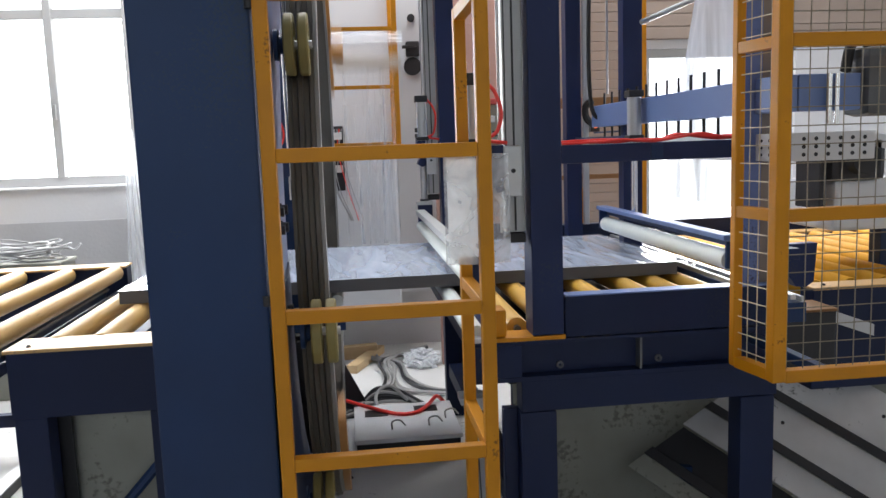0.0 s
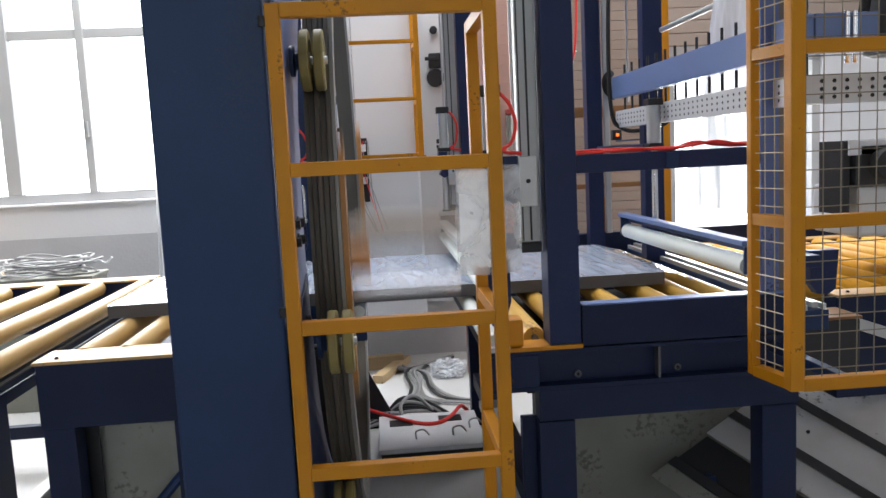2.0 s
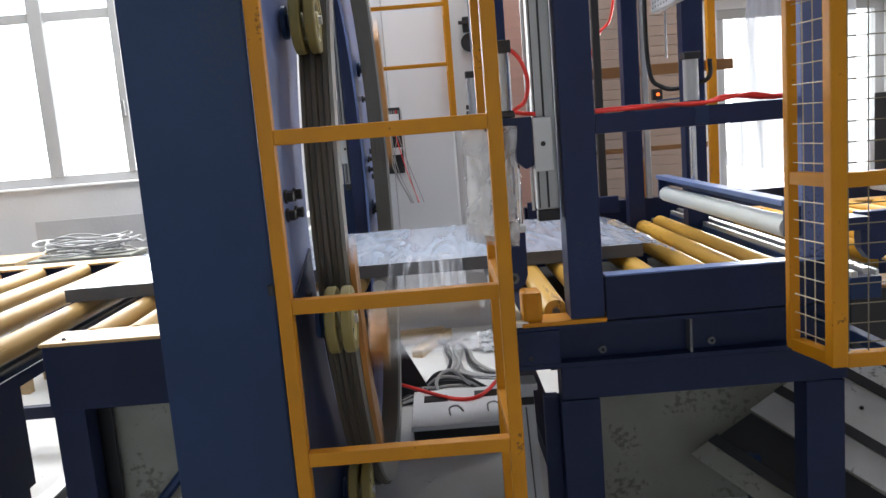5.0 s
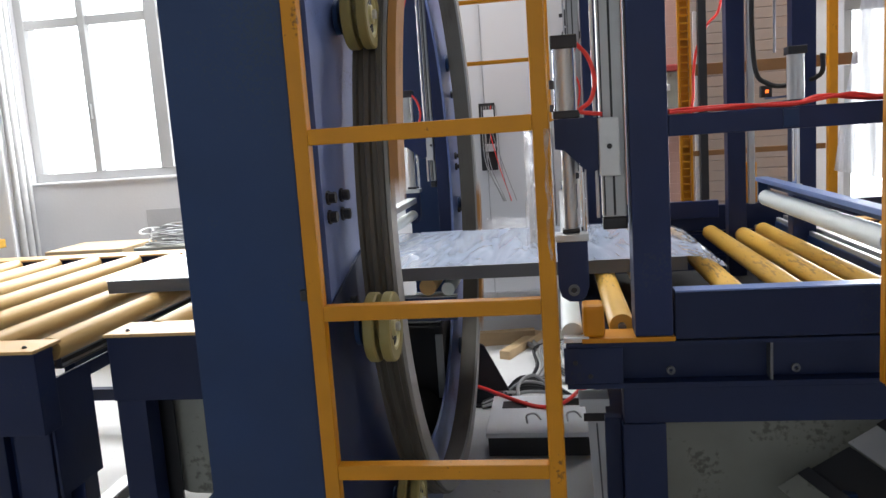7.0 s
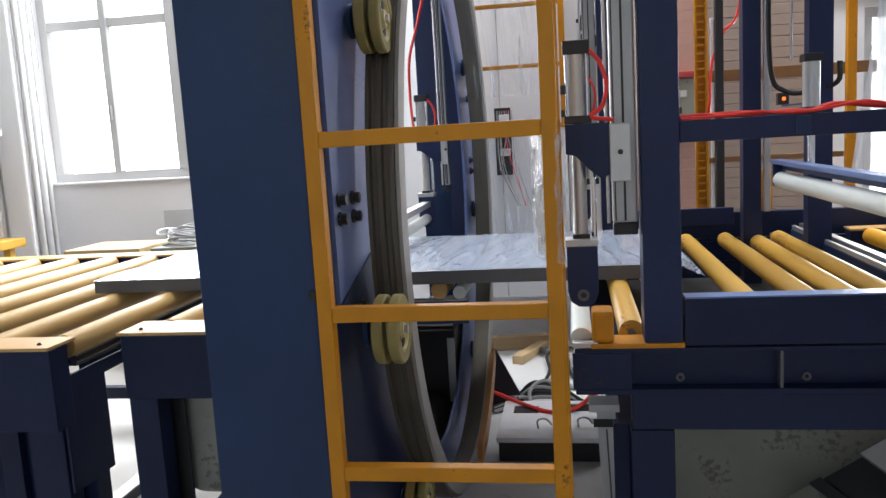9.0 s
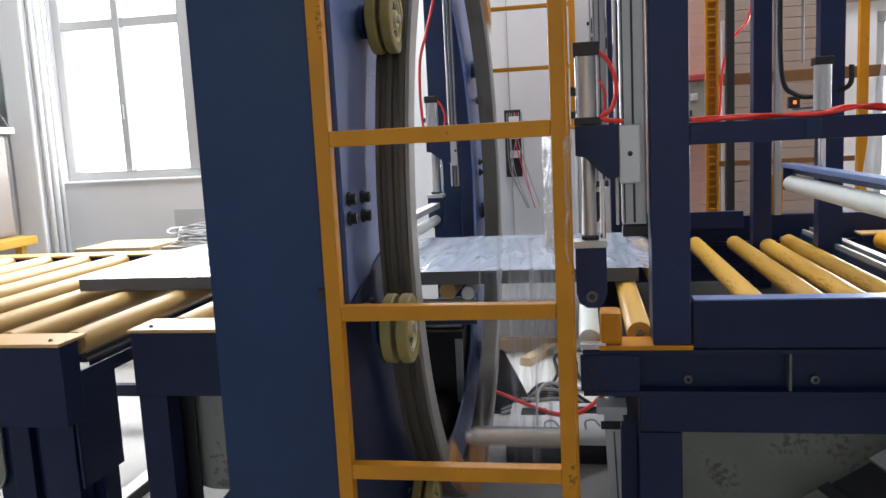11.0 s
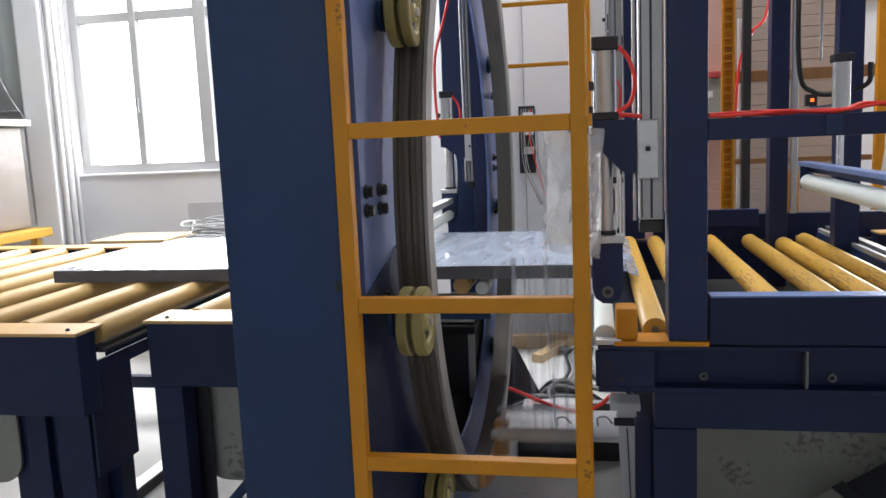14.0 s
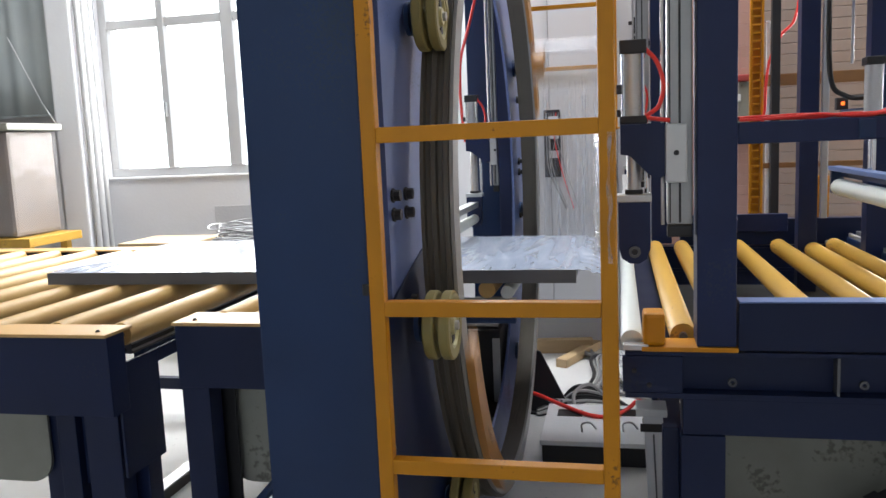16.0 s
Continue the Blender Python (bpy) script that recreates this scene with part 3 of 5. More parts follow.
part("film_skin", bm, FILM, board, "crinkled clear film skin", True)

bm = bmesh.new()
tail = [[bm.verts.new((2.272 + 0.15 * i / 12, 0.02 + 1.02 * j / 40 + 0.03 * noise.noise((i * 0.3, j * 0.2, 7)) * i / 12, 0.048 - 0.055 * (i / 12) ** 1.6 + 0.03 * abs(noise.noise((i * 0.4, j * 0.5, 9))) * i / 12)) for j in range(41)] for i in range(13)]
for i in range(12):
    for j in range(40):
        bm.faces.new((tail[i][j], tail[i + 1][j], tail[i + 1][j + 1], tail[i][j + 1]))
part("film_tail", bm, FILM, board, "loose crumpled end of the film", True)

# ---- entry press: posts, rails, cylinders and pressing roller ----
def press(name, label, x, half, top, foot, slide, hang, far_shift, far_lift, supply):
    """A press gantry across the conveyor, its slides and air cylinders hung beside the posts."""
    g = thing(name, label, "press gantry")
    for yy, dx, up in ((FY, 0.0, 0.0), (4.56, far_shift, far_lift)):
        px = x - 1.2 * dx
        part("post", box(px - half, px + half, yy - 0.006, yy + 0.1, foot, top, 0.004), POSTNAVY, g)
        a, b = px - slide, px - half - 0.008
        ry = yy + 0.03
        part("guide_rail", box(a, b, ry, ry + 0.05, 1.335, top - 0.1, 0.004), RAIL, g, "grey aluminium guide rail")
        part("rail_groove", box((a + b) / 2 - 0.003, (a + b) / 2 + 0.003, ry - 0.003, ry - 0.0005, 1.34, top - 0.1, 0), BLACK, g)
        part("rail_groove", box(a + 0.006, a + 0.009, ry - 0.003, ry - 0.0005, 1.34, top - 0.1, 0), RUBBER, g)
        part("guide_rod", tube([(a - 0.012, ry, 1.335), (a - 0.012, ry, top - 0.1)], 0.005, 10), STEEL, g, smooth=True)
        part("bumper", box(a, b, ry, ry + 0.04, 1.3, 1.332, 0.004), BLACK, g)
        part("carriage", box(a - 0.006, min(a + 0.05, b), ry - 0.036, ry - 0.004, 1.45, 1.607, 0.004), ALU, g, "pale aluminium slide block")
        part("carriage_bolt", BOLT, BLACK, g, at=pose(a + 0.022, ry - 0.036, 1.53, 0, 0, -90))
        mid = x - hang + dx
        h = 1.57 + up * 0.5
        outline = [(a - 0.007, h - 0.1), (a - 0.03, h - 0.11), (a - 0.055, h - 0.09), (mid - 0.01, h - 0.045), (mid - 0.035, h - 0.04), (mid - 0.035, h + 0.04), (a - 0.007, h + 0.04)]
        part("bracket", prism(outline, ry - 0.03, ry + 0.06), POSTNAVY, g)
        c0, c1 = h + 0.055, 1.8 + up
        part("cylinder", lathe([(c0, 0.026), (c0, 0.031), (c1, 0.031), (c1, 0.026)], "z", 28), ALU, g, "silver air cylinder", True, pose(mid, ry + 0.01, 0))
        for ox in (-0.026, 0.026):
            part("tie_rod", tube([(mid + ox, ry - 0.018, c0 - 0.005), (mid + ox, ry - 0.018, c1)], 0.005, 8), CHROME, g, smooth=True)
        part("cylinder_base", box(mid - 0.036, mid + 0.036, ry - 0.025, ry + 0.045, h + 0.041, h + 0.062, 0.003), BLACK, g)
        part("cylinder_cap", box(mid - 0.036, mid + 0.036, ry - 0.025, ry + 0.045, c1 - 0.005, c1 + 0.032, 0.004), BLACK, g)
        part("fitting", box(mid - 0.044, mid - 0.03, ry - 0.04, ry - 0.025, 1.69, 1.715, 0.003), BLACK, g)
        part("fitting", box(mid - 0.044, mid - 0.032, ry - 0.03, ry - 0.015, c0 + 0.005, c0 + 0.025, 0.003), BLACK, g)
        hose = bend([(mid + 0.03, ry - 0.012, c1 + 0.01), (mid + 0.062, ry - 0.02, c1 - 0.03), (mid + 0.078, ry - 0.025, c1 - 0.09), (mid + 0.066, ry - 0.022, h + 0.085), (mid + 0.036, ry - 0.02, h + 0.058), (mid + 0.095, ry - 0.022, h + 0.046)])
        part("air_hose", tube(hose, 0.006, 8), RED, g, "red air hose", True)
        if supply and yy > 3:
            part("supply_hose", tube(bend([(mid - 0.04, ry - 0.01, 1.58), (mid - 0.055, ry, 1.72), (mid - 0.06, ry, 1.86), (mid - 0.05, ry, 2.03), (mid + 0.0, ry, 2.2), (mid + 0.045, ry, 2.37), (mid + 0.06, ry, 2.55)]), 0.008, 8), RED, g, "red air hose", True)
    part("top_beam", box(x - half, x + half, FY + 0.096, 4.552, top - 0.12, top - 0.01, 0.004), POSTNAVY, g)
    # the pressing roller moves up and down on the rods
    m = thing("pressing_roller", "white pressing roller under a steel bar on two rods", "roller")
    for yy, mid in ((FY + 0.04, x - hang), (4.60, x - hang + far_shift)):
        part("rod", tube([(mid, yy, 1.296), (mid, yy, 1.6)], 0.019, 16), STEEL, m, "thick polished rod", True)
        part("side_rod", tube([(mid + 0.036, yy + 0.012, 1.28), (mid + 0.036, yy + 0.012, 1.5)], 0.008, 10), CHROME, m, smooth=True)
        part("rod_nut", box(mid - 0.024, mid + 0.024, yy - 0.024, yy + 0.02, 1.296, 1.308, 0.003), BLACK, m)
        part("end_flange", box(mid - 0.046, mid + 0.046, yy - 0.046, yy + 0.03, 1.276, 1.296, 0.003), ALU, m)
        o = [(mid - 0.042, 1.275), (mid - 0.042, 1.15), (mid - 0.034, 1.122), (mid - 0.014, 1.108), (mid + 0.012, 1.107), (mid + 0.032, 1.12), (mid + 0.042, 1.15), (mid + 0.042, 1.275)]
        part("end_block", prism(o, yy - 0.042, yy - 0.012), POSTNAVY, m)
        part("bearing", lathe([(0, 0.009), (0, 0.016), (0.006, 0.016), (0.006, 0.009)], "y", 16, True), SLOTTED, m, "dull steel bearing ring", True, pose(mid, yy - 0.049, 1.14))
        part("bearing_bore", lathe([(0, 0.008), (0.004, 0.008)], "y", 14), BLACK, m, smooth=True, at=pose(mid, yy - 0.0465, 1.14))
    mid = x - hang
    part("press_bar", box(mid - 0.025, mid + 0.025, FY + 0.075, 4.555, 1.22, 1.25, 0.003), ALU, m, "flat steel bar")
    part("roller_sleeve", lathe([(FY + 0.075, 0.012), (FY + 0.075, 0.026), (4.555, 0.026), (4.555, 0.012)], "y", 24), WHITE, m, "white roller sleeve", True, pose(mid, 0, 1.155))
    return g, m


press_in, presser_in = press("entry_press", "navy entry press gantry with silver air cylinders", 0.608, 0.051, 2.9, 1.002, 0.125, 0.213, 0.03, 0.065, False)
press_out, presser_out = press("exit_press", "navy exit press gantry with silver air cylinders", -0.252, 0.034, 2.7, 0.122, 0.073, 0.178, 0.0, 0.0, True)

# upper beam with the red hoses
ub = thing("tie_beam", "navy tie beam carrying a bundle of red air hoses", "beam")
part("beam", box(0.661, 1.25, FY + 0.005, FY + 0.065, 1.545, 1.602, 0.003), POSTNAVY, ub)
part("bolted_joint", box(0.95, 0.99, FY - 0.002, FY + 0.004, 1.55, 1.597, 0.002), NAVY, ub)
rng = random.Random(4)
for k in range(5):
    pts = [(0.665 + 0.585 * i / 9, FY + 0.012 + 0.011 * k + rng.uniform(-0.006, 0.006), 1.6065 + rng.uniform(0, 0.01) + (0.01 if 5 < i < 8 else 0)) for i in range(10)]
    tagged(part("air_hose", tube(bend(pts, 4), 0.0042, 8), RED, None, smooth=True), "red air hose lying on the tie beam", "hose", group="red hoses on the beam")

# ---- wrapping ring and housing ----
CY, CZ, RR = 3.48, 1.36, 1.19
house = thing("ring_housing", "navy box-section housing round the wrapping ring", "machine housing")
part("front_column", box(-0.5, -0.214, 1.97, 2.36, 0, 3.3, 0.006), NAVY, house)
part("rear_column", box(-0.5, -0.214, 4.86, 5.25, 0, 3.3, 0.006), NAVY, house)
part("top_box", box(-0.5, -0.214, 2.362, 4.858, 2.75, 3.3, 0.004), NAVY, house)
part("base_box", box(-0.5, -0.214, 2.362, 4.858, 0.0, 0.12, 0.004), NAVY, house)
bm = bmesh.new()
SEG = 96
HOLE = 1.03
rows = []
for x in (-0.211, -0.199):
    inn, outr = [], []
    for k in range(SEG):
        a = math.tau * k / SEG
        c, s = math.cos(a), math.sin(a)
        inn.append(bm.verts.new((x, CY + HOLE * c, CZ + HOLE * s)))
        f = min((1.62 if c > 0 else 1.38) / max(abs(c), 1e-6), (1.79 if s > 0 else 1.35) / max(abs(s), 1e-6))
        outr.append(bm.verts.new((x, CY + f * c, CZ + f * s)))
    rows.append((inn, outr))
for k in range(SEG):
    j = (k + 1) % SEG
    for inn, outr in rows:
        bm.faces.new((inn[k], inn[j], outr[j], outr[k]))
    bm.faces.new((rows[0][0][k], rows[0][0][j], rows[1][0][j], rows[1][0][k]))
    bm.faces.new((rows[0][1][k], rows[0][1][j], rows[1][1][j], rows[1][1][k]))
part("ring_plate", bm, LITBLUE, house, "blue face plate with a round opening")
arc = [(CY + 1.075 * math.cos(radians(a)), CZ + 1.075 * math.sin(radians(a))) for a in range(184, 252, 4)]
# Dark sheet over the plate's lower half; its shade is put into the colour.
part("lower_cover", prism([(1.976, 0.0), (1.976, 1.17), *arc, (arc[-1][0], 0.0)], -0.198, -0.192, "x"), SHADENAVY, house)
for y, z in ((2.14, 1.457), (2.262, 1.453), (2.14, 1.409), (2.262, 1.404), (2.2, 1.17), (2.26, 1.17), (4.9, 1.5), (4.9, 1.35)):
    part("bolt", solid(lathe([(0, 0.018), (0.006, 0.018), (0.006, 0.014), (0.022, 0.014), (0.022, 0.005)], "x", 8), "bolt", BLACK), BLACK, house, at=pose(-0.198, y, z))


for y, z in ((4.72, 1.8), (4.72, 1.46), (4.72, 1.4), (4.72, 1.16), (4.75, 0.8)):
    part("stop_stud", solid(lathe([(0, 0.02), (0.01, 0.02), (0.012, 0.012), (0.05, 0.012), (0.05, 0.02), (0.06, 0.02)], "x", 12), "stop_stud", BLACK), BLACK, house, at=pose(-0.199, y, z))


def wheel(at):
    """A twin polyurethane guide wheel on a stub shaft."""
    w = thing("guide_wheel", "olive rubber guide wheel with cream hub on a stub shaft", "wheel", at, group="ring guide wheels")
    for x in (-0.028, 0.012):
        part("tyre", lathe([(x - 0.014, 0.06), (x - 0.014, 0.084), (x - 0.01, 0.088), (x + 0.01, 0.088), (x + 0.014, 0.084), (x + 0.014, 0.06)], "x", 40, True), TYRE, w, smooth=True)
        part("hub", lathe([(x - 0.012, 0.02), (x - 0.012, 0.06), (x + 0.012, 0.06), (x + 0.012, 0.052), (x + 0.004, 0.048), (x + 0.004, 0.026), (x + 0.014, 0.022), (x + 0.014, 0.012)], "x", 32), RIM, w, smooth=True)
    for k in range(5):
        a = math.tau * k / 5
        part("hub_slot", box(0.0165, 0.0185, -0.01, 0.01, -0.014, 0.014, 0), BLACK, w, at=pose(0, 0.037 * math.cos(a), 0.037 * math.sin(a), math.degrees(a)))
    part("shaft", tube([(-0.07, 0, 0), (0.035, 0, 0)], 0.012, 14), STEEL, w, smooth=True)
    part("mount", lathe([(-0.072, 0.045), (-0.06, 0.045), (-0.056, 0.026), (-0.045, 0.024)], "x", 20), NAVY, w, smooth=True)
    return w


wheel(pose(-0.122, 2.36, 1.915))
wheel(pose(-0.08, 2.156, 1.124))
for ang in (225, 315, 352, 28, 75, 105):
    a = radians(ang)
    wheel(pose(-0.128, CY + (RR + 0.092) * math.cos(a), CZ + (RR + 0.092) * math.sin(a)))

ring = thing("wrapping_ring", "rotating steel wrapping ring with two orange arms and a film roll", "ring", pose(0, CY, CZ))
prof = [(-0.165, RR - 0.06), (-0.165, RR), (-0.155, RR), (-0.151, RR - 0.012), (-0.138, RR - 0.012), (-0.134, RR), (-0.122, RR), (-0.118, RR - 0.012), (-0.105, RR - 0.012), (-0.101, RR), (-0.088, RR), (-0.088, RR - 0.06)]
part("ring_body", lathe(prof, "x", 160, True), RINGM, ring, "grooved dark steel rim", True)
part("ring_flange", lathe([(-0.0865, RR - 0.085), (-0.0865, RR - 0.012), (-0.076, RR - 0.012), (-0.076, RR - 0.085)], "x", 160, True), RINGF, ring, "pale flat ring flange")


def arc_plate(a0, a1, r0, r1, x0, x1, n=22):
    bm = bmesh.new()
    sec = []
    for i in range(n + 1):
        a = radians(a0 + (a1 - a0) * i / n)
        c, s = math.cos(a), math.sin(a)
        sec.append([bm.verts.new((x, r * c, r * s)) for x, r in ((x0, r0), (x1, r0), (x1, r1), (x0, r1))])
    for p, q in zip(sec, sec[1:]):
        for k in range(4):
            bm.faces.new((p[k], p[(k + 1) % 4], q[(k + 1) % 4], q[k]))
    bm.faces.new(sec[0][::-1])
    bm.faces.new(sec[-1])
    return bm


# the film carriage is centred at 0 degrees, the counterweight opposite
part("film_arm", arc_plate(-19, 19, RR - 0.11, RR - 0.015, -0.074, -0.058), ORANGE, ring, "orange curved arm plate")
part("counter_arm", arc_plate(161, 199, RR - 0.11, RR - 0.015, -0.074, -0.05), ORANGE, ring, "orange curved counterweight plate")
for a in (-15, 0, 15, 165, 180, 195):
    c, s = math.cos(radians(a)), math.sin(radians(a))
    part("bolt", BOLT, BLACK, ring, at=pose(-0.05 if a > 90 else -0.058, (RR - 0.06) * c, (RR - 0.06) * s))
RC = RR - 0.2
ca, sa = RC * math.cos(radians(-6)), RC * math.sin(radians(-6))
part("spindle", tube([(-0.06, ca, sa), (0.31, ca, sa)], 0.018, 14), STEEL, ring, smooth=True)
part("film_roll", lathe([(-0.03, 0.03), (-0.03, 0.062), (0.27, 0.062), (0.27, 0.03)], "x", 40), ROLLFILM, ring, "roll of clear stretch film", True, pose(0, ca, sa))
part("roll_core", lathe([(-0.04, 0.02), (-0.04, 0.027), (0.29, 0.027), (0.29, 0.02)], "x", 24, True), CORE, ring, "cardboard core", True, pose(0, ca, sa))
part("tension_bar", tube([(-0.06, RC * math.cos(radians(6)) - 0.05, RC * math.sin(radians(6))), (0.29, RC * math.cos(radians(6)) - 0.05, RC * math.sin(radians(6)))], 0.012, 12), CHROME, ring, smooth=True)
part("arm_block", box(-0.058, 0.0, RC - 0.04, RC + 0.1, -0.05, 0.03, 0.006), ORANGE, ring)
# the taut film between roll and board, in two overlapping lengths
web = thing("film_web", "taut clear stretch film running from the roll to the board", "film")
WEB_LONG = 0.74
WEBS = []
for k in range(2):
    bm = bmesh.new()
    grid = [[bm.verts.new((-0.02 + 0.28 * i / 28, WEB_LONG * j / 12, 0.005 * noise.noise((i * 0.6, j * 0.12, k * 5)) + 0.002 * noise.noise((i * 1.9, j * 0.2, k)))) for j in range(13)] for i in range(29)]
    for i in range(28):
        for j in range(12):
            bm.faces.new((grid[i][j], grid[i + 1][j], grid[i + 1][j + 1], grid[i][j + 1]))
    WEBS.append(part("film_length", bm, WEB, web, smooth=True))

# drive box standing in the foot of the housing
drive = thing("ring_drive", "black drive box with a motor inside the ring housing", "drive")
part("case", box(-0.49, -0.225, 4.0, 4.8, 0.124, 0.66, 0.012), BLACK, drive)
part("case_lid", box(-0.48, -0.235, 4.02, 4.78, 0.6615, 0.675, 0.003), RUBBER, drive)
part("edge_strip", box(-0.262, -0.226, 3.985, 3.9985, 0.3, 0.62, 0.002), SHEET, drive, "pale steel strip")
part("motor", lathe([(3.56, 0.03), (3.56, 0.1), (3.6, 0.115), (3.93, 0.115), (3.93, 0.08), (3.9985, 0.08)], "y", 28), RUBBER, drive, "dark motor", True, pose(-0.36, 0, 0.26))
part("motor_foot", box(-0.46, -0.26, 3.6, 3.9, 0.1225, 0.15, 0.003), BLACK, drive)

# ---- guard frames ----
def bar_frame(name, label, x0, x1, y, zs, top, depth=0.0, foot=0.0, t=0.035, rail=0.035, group="guard frames"):
    """A ladder-like guard of square tube, with an optional side return."""
    g = thing(name, label, "guard frame", group=group)
    h = t / 2
    for x in (x0, x1):
        part("post", box(x - h, x + h, y - h, y + h, foot, top, 0.004), OCHRE, g)
        part("foot_plate", box(x - 0.03, x + 0.03, y - 0.03, y - h - 0.001, foot, foot + 0.01, 0.002), OCHRE, g)
    for z in zs:
        part("rail", box(x0 + h, x1 - h, y - h + 0.001, y + h - 0.001, z - rail / 2, z + rail / 2, 0.003), OCHRE, g)
    if depth:
        part("back_post", box(x1 - h, x1 + h, y + depth - h, y + depth + h, foot, top, 0.004), OCHRE, g)
        for z in zs:
            part("side_rail", box(x1 - h + 0.001, x1 + h - 0.001, y + h, y + depth - h, z - h, z + h, 0.003), OCHRE, g)
    return g


LZ = [0.06, 0.448, 0.832, 1.21, 1.605, 1.985]
near_guard = bar_frame("safety_guard", "ochre square-tube guard frame before the ring", -0.189, 0.332, 1.955, LZ, 2.0025, 0.37)
for z in (0.5, 1.255, 1.96):
    part("hinge", tube([(-0.214, 1.945, z - 0.012), (-0.214, 1.945, z + 0.012)], 0.01, 12), BLACK, near_guard, smooth=True)
bar_frame("safety_guard", "ochre square-tube guard frame behind the ring", -0.25, 0.333, 5.3, [1.634, 2.003, 2.374, 2.74], 2.76, 0.412, 1.62, rail=0.024)

# document sleeve hanging from the guard
sl = thing("document_sleeve", "clear plastic sleeve of white papers hanging on the guard", "document sleeve", pose(0.325, 1.99, 1.592))


def hanging_sheet(x0, x1, z0, z1, y, bulge, seed):
    bm = bmesh.new()
    v = [[bm.verts.new((x0 + (x1 - x0) * i / 16, y + bulge * math.sin(math.pi * i / 16) * (0.4 + 0.6 * j / 20) + 0.006 * noise.noise((i * 0.35, j * 0.3, seed)), z1 + (z0 - z1) * j / 20)) for j in range(21)] for i in range(17)]
    for i in range(16):
        for j in range(20):
            bm.faces.new((v[i][j], v[i + 1][j], v[i + 1][j + 1], v[i][j + 1]))
    return bm


part("front_film", hanging_sheet(-0.09, 0.075, -0.278, 0.0, -0.003, -0.016, 1), SLEEVE, sl, "clear front film", True)
part("back_film", hanging_sheet(-0.09, 0.075, -0.278, 0.0, 0.004, 0.016, 2), SLEEVE, sl, "clear back film", True)
part("papers", hanging_sheet(-0.082, 0.02, -0.262, -0.012, 0.001, 0.008, 3), PAPER, sl, "white papers", True)
part("clip", box(-0.01, 0.02, -0.012, 0.012, -0.012, 0.012, 0.003), BLACK, sl)

# ---- mesh cage at the sealing gantry ----
cage = thing("mesh_cage", "ochre-framed wire mesh guard cage", "mesh guard")
CX, CYF, CYB = 1.153, 2.035, 2.215
for x, y, h in ((CX, CYF, 0.02), (1.125, CYB, 0.014), (2.2, CYF, 0.02)):
    part("post", box(x - h, x + h, y - h, y + h, 0.93, 2.6, 0.004), OCHRE, cage)
for z in (0.945, 1.395, 1.86, 2.32):
    part("front_rail", box(CX + 0.02, 2.18, CYF - 0.018, CYF + 0.018, z - 0.018, z + 0.018, 0.003), OCHRE, cage)
    part("side_rail", prism([(CX - 0.016, CYF + 0.02), (CX + 0.016, CYF + 0.02), (1.144, CYB - 0.02), (1.112, CYB - 0.02)], z - 0.016, z + 0.016, "z"), OCHRE, cage)
for z in (0.945, 2.32):
    part("stay", box(1.29, 1.32, CYF + 0.018, FY + 0.019, z - 0.015, z + 0.015, 0.003), NAVY if z < 1 else OCHRE, cage)
bm = bmesh.new()
for k in range(22):
    add_tube(bm, [(CX + 0.03 + 0.05 * k, CYF, 0.96), (CX + 0.03 + 0.05 * k, CYF, 2.58)], 0.0017, 5)
for k in range(33):
    add_tube(bm, [(CX + 0.02, CYF + 0.003, 0.985 + 0.05 * k), (2.18, CYF + 0.003, 0.985 + 0.05 * k)], 0.0017, 5)
tagged(part("front_mesh", bm, MESHBACKLIT, cage, "grey wire mesh"), kind="stuff")
bm = bmesh.new()
for k in range(33):
    add_tube(bm, [(CX - 0.005, CYF + 0.02, 0.985 + 0.05 * k), (1.123, CYB - 0.02, 0.985 + 0.05 * k)], 0.0017, 5)
for k in range(3):
    f = (k + 1) / 4
    add_tube(bm, [(CX - 0.02 * f, CYF + (CYB - CYF) * f, 0.96), (CX - 0.02 * f, CYF + (CYB - CYF) * f, 2.58)], 0.0017, 5)
tagged(part("side_mesh", bm, MESHLIT, cage, "grey wire mesh"), kind="stuff")

# ---- sealing gantry ----
seal = thing("sealing_gantry", "navy sealing gantry behind the mesh cage", "gantry")
part("front_post", box(1.268, 1.33, FY + 0.02, FY + 0.1, 1.127, 3.0, 0.004), LITBLUE, seal, "blue post in a daylit pale tone")
part("post_channel", box(1.332, 1.385, FY + 0.03, FY + 0.1, 1.127, 3.0, 0.004), BROWN, seal, "brown primed channel")
for x, y, h in ((1.225, 4.3, 0.042), (1.447, 4.0, 0.05)):
    part("rear_post", box(x - h, x + h, y - 0.04, y + 0.04, 0, 3.0, 0.004), POSTNAVY, seal)
part("slide_rail", box(1.284, 1.314, 4.28, 4.31, 1.15, 2.9, 0.003), ALU, seal)
part("low_crossbeam", box(0.68, 1.188, 4.52, 4.556, 1.062, 1.152, 0.004), POSTNAVY, seal)
part("cylinder", lathe([(1.625, 0.026), (1.625, 0.031), (1.8, 0.031), (1.8, 0.026)], "z", 24), ALU, seal, "silver air cylinder", True, pose(1.266, 3.45, 0))
part("cylinder_cap", box(1.232, 1.3, 3.415, 3.485, 1.795, 1.825, 0.004), BLACK, seal)
part("cylinder_base", box(1.232, 1.3, 3.415, 3.485, 1.605, 1.63, 0.004), BLACK, seal)
part("cylinder_arm", box(1.23, 1.27, 3.487, 4.258, 1.6, 1.628, 0.004), NAVY, seal)
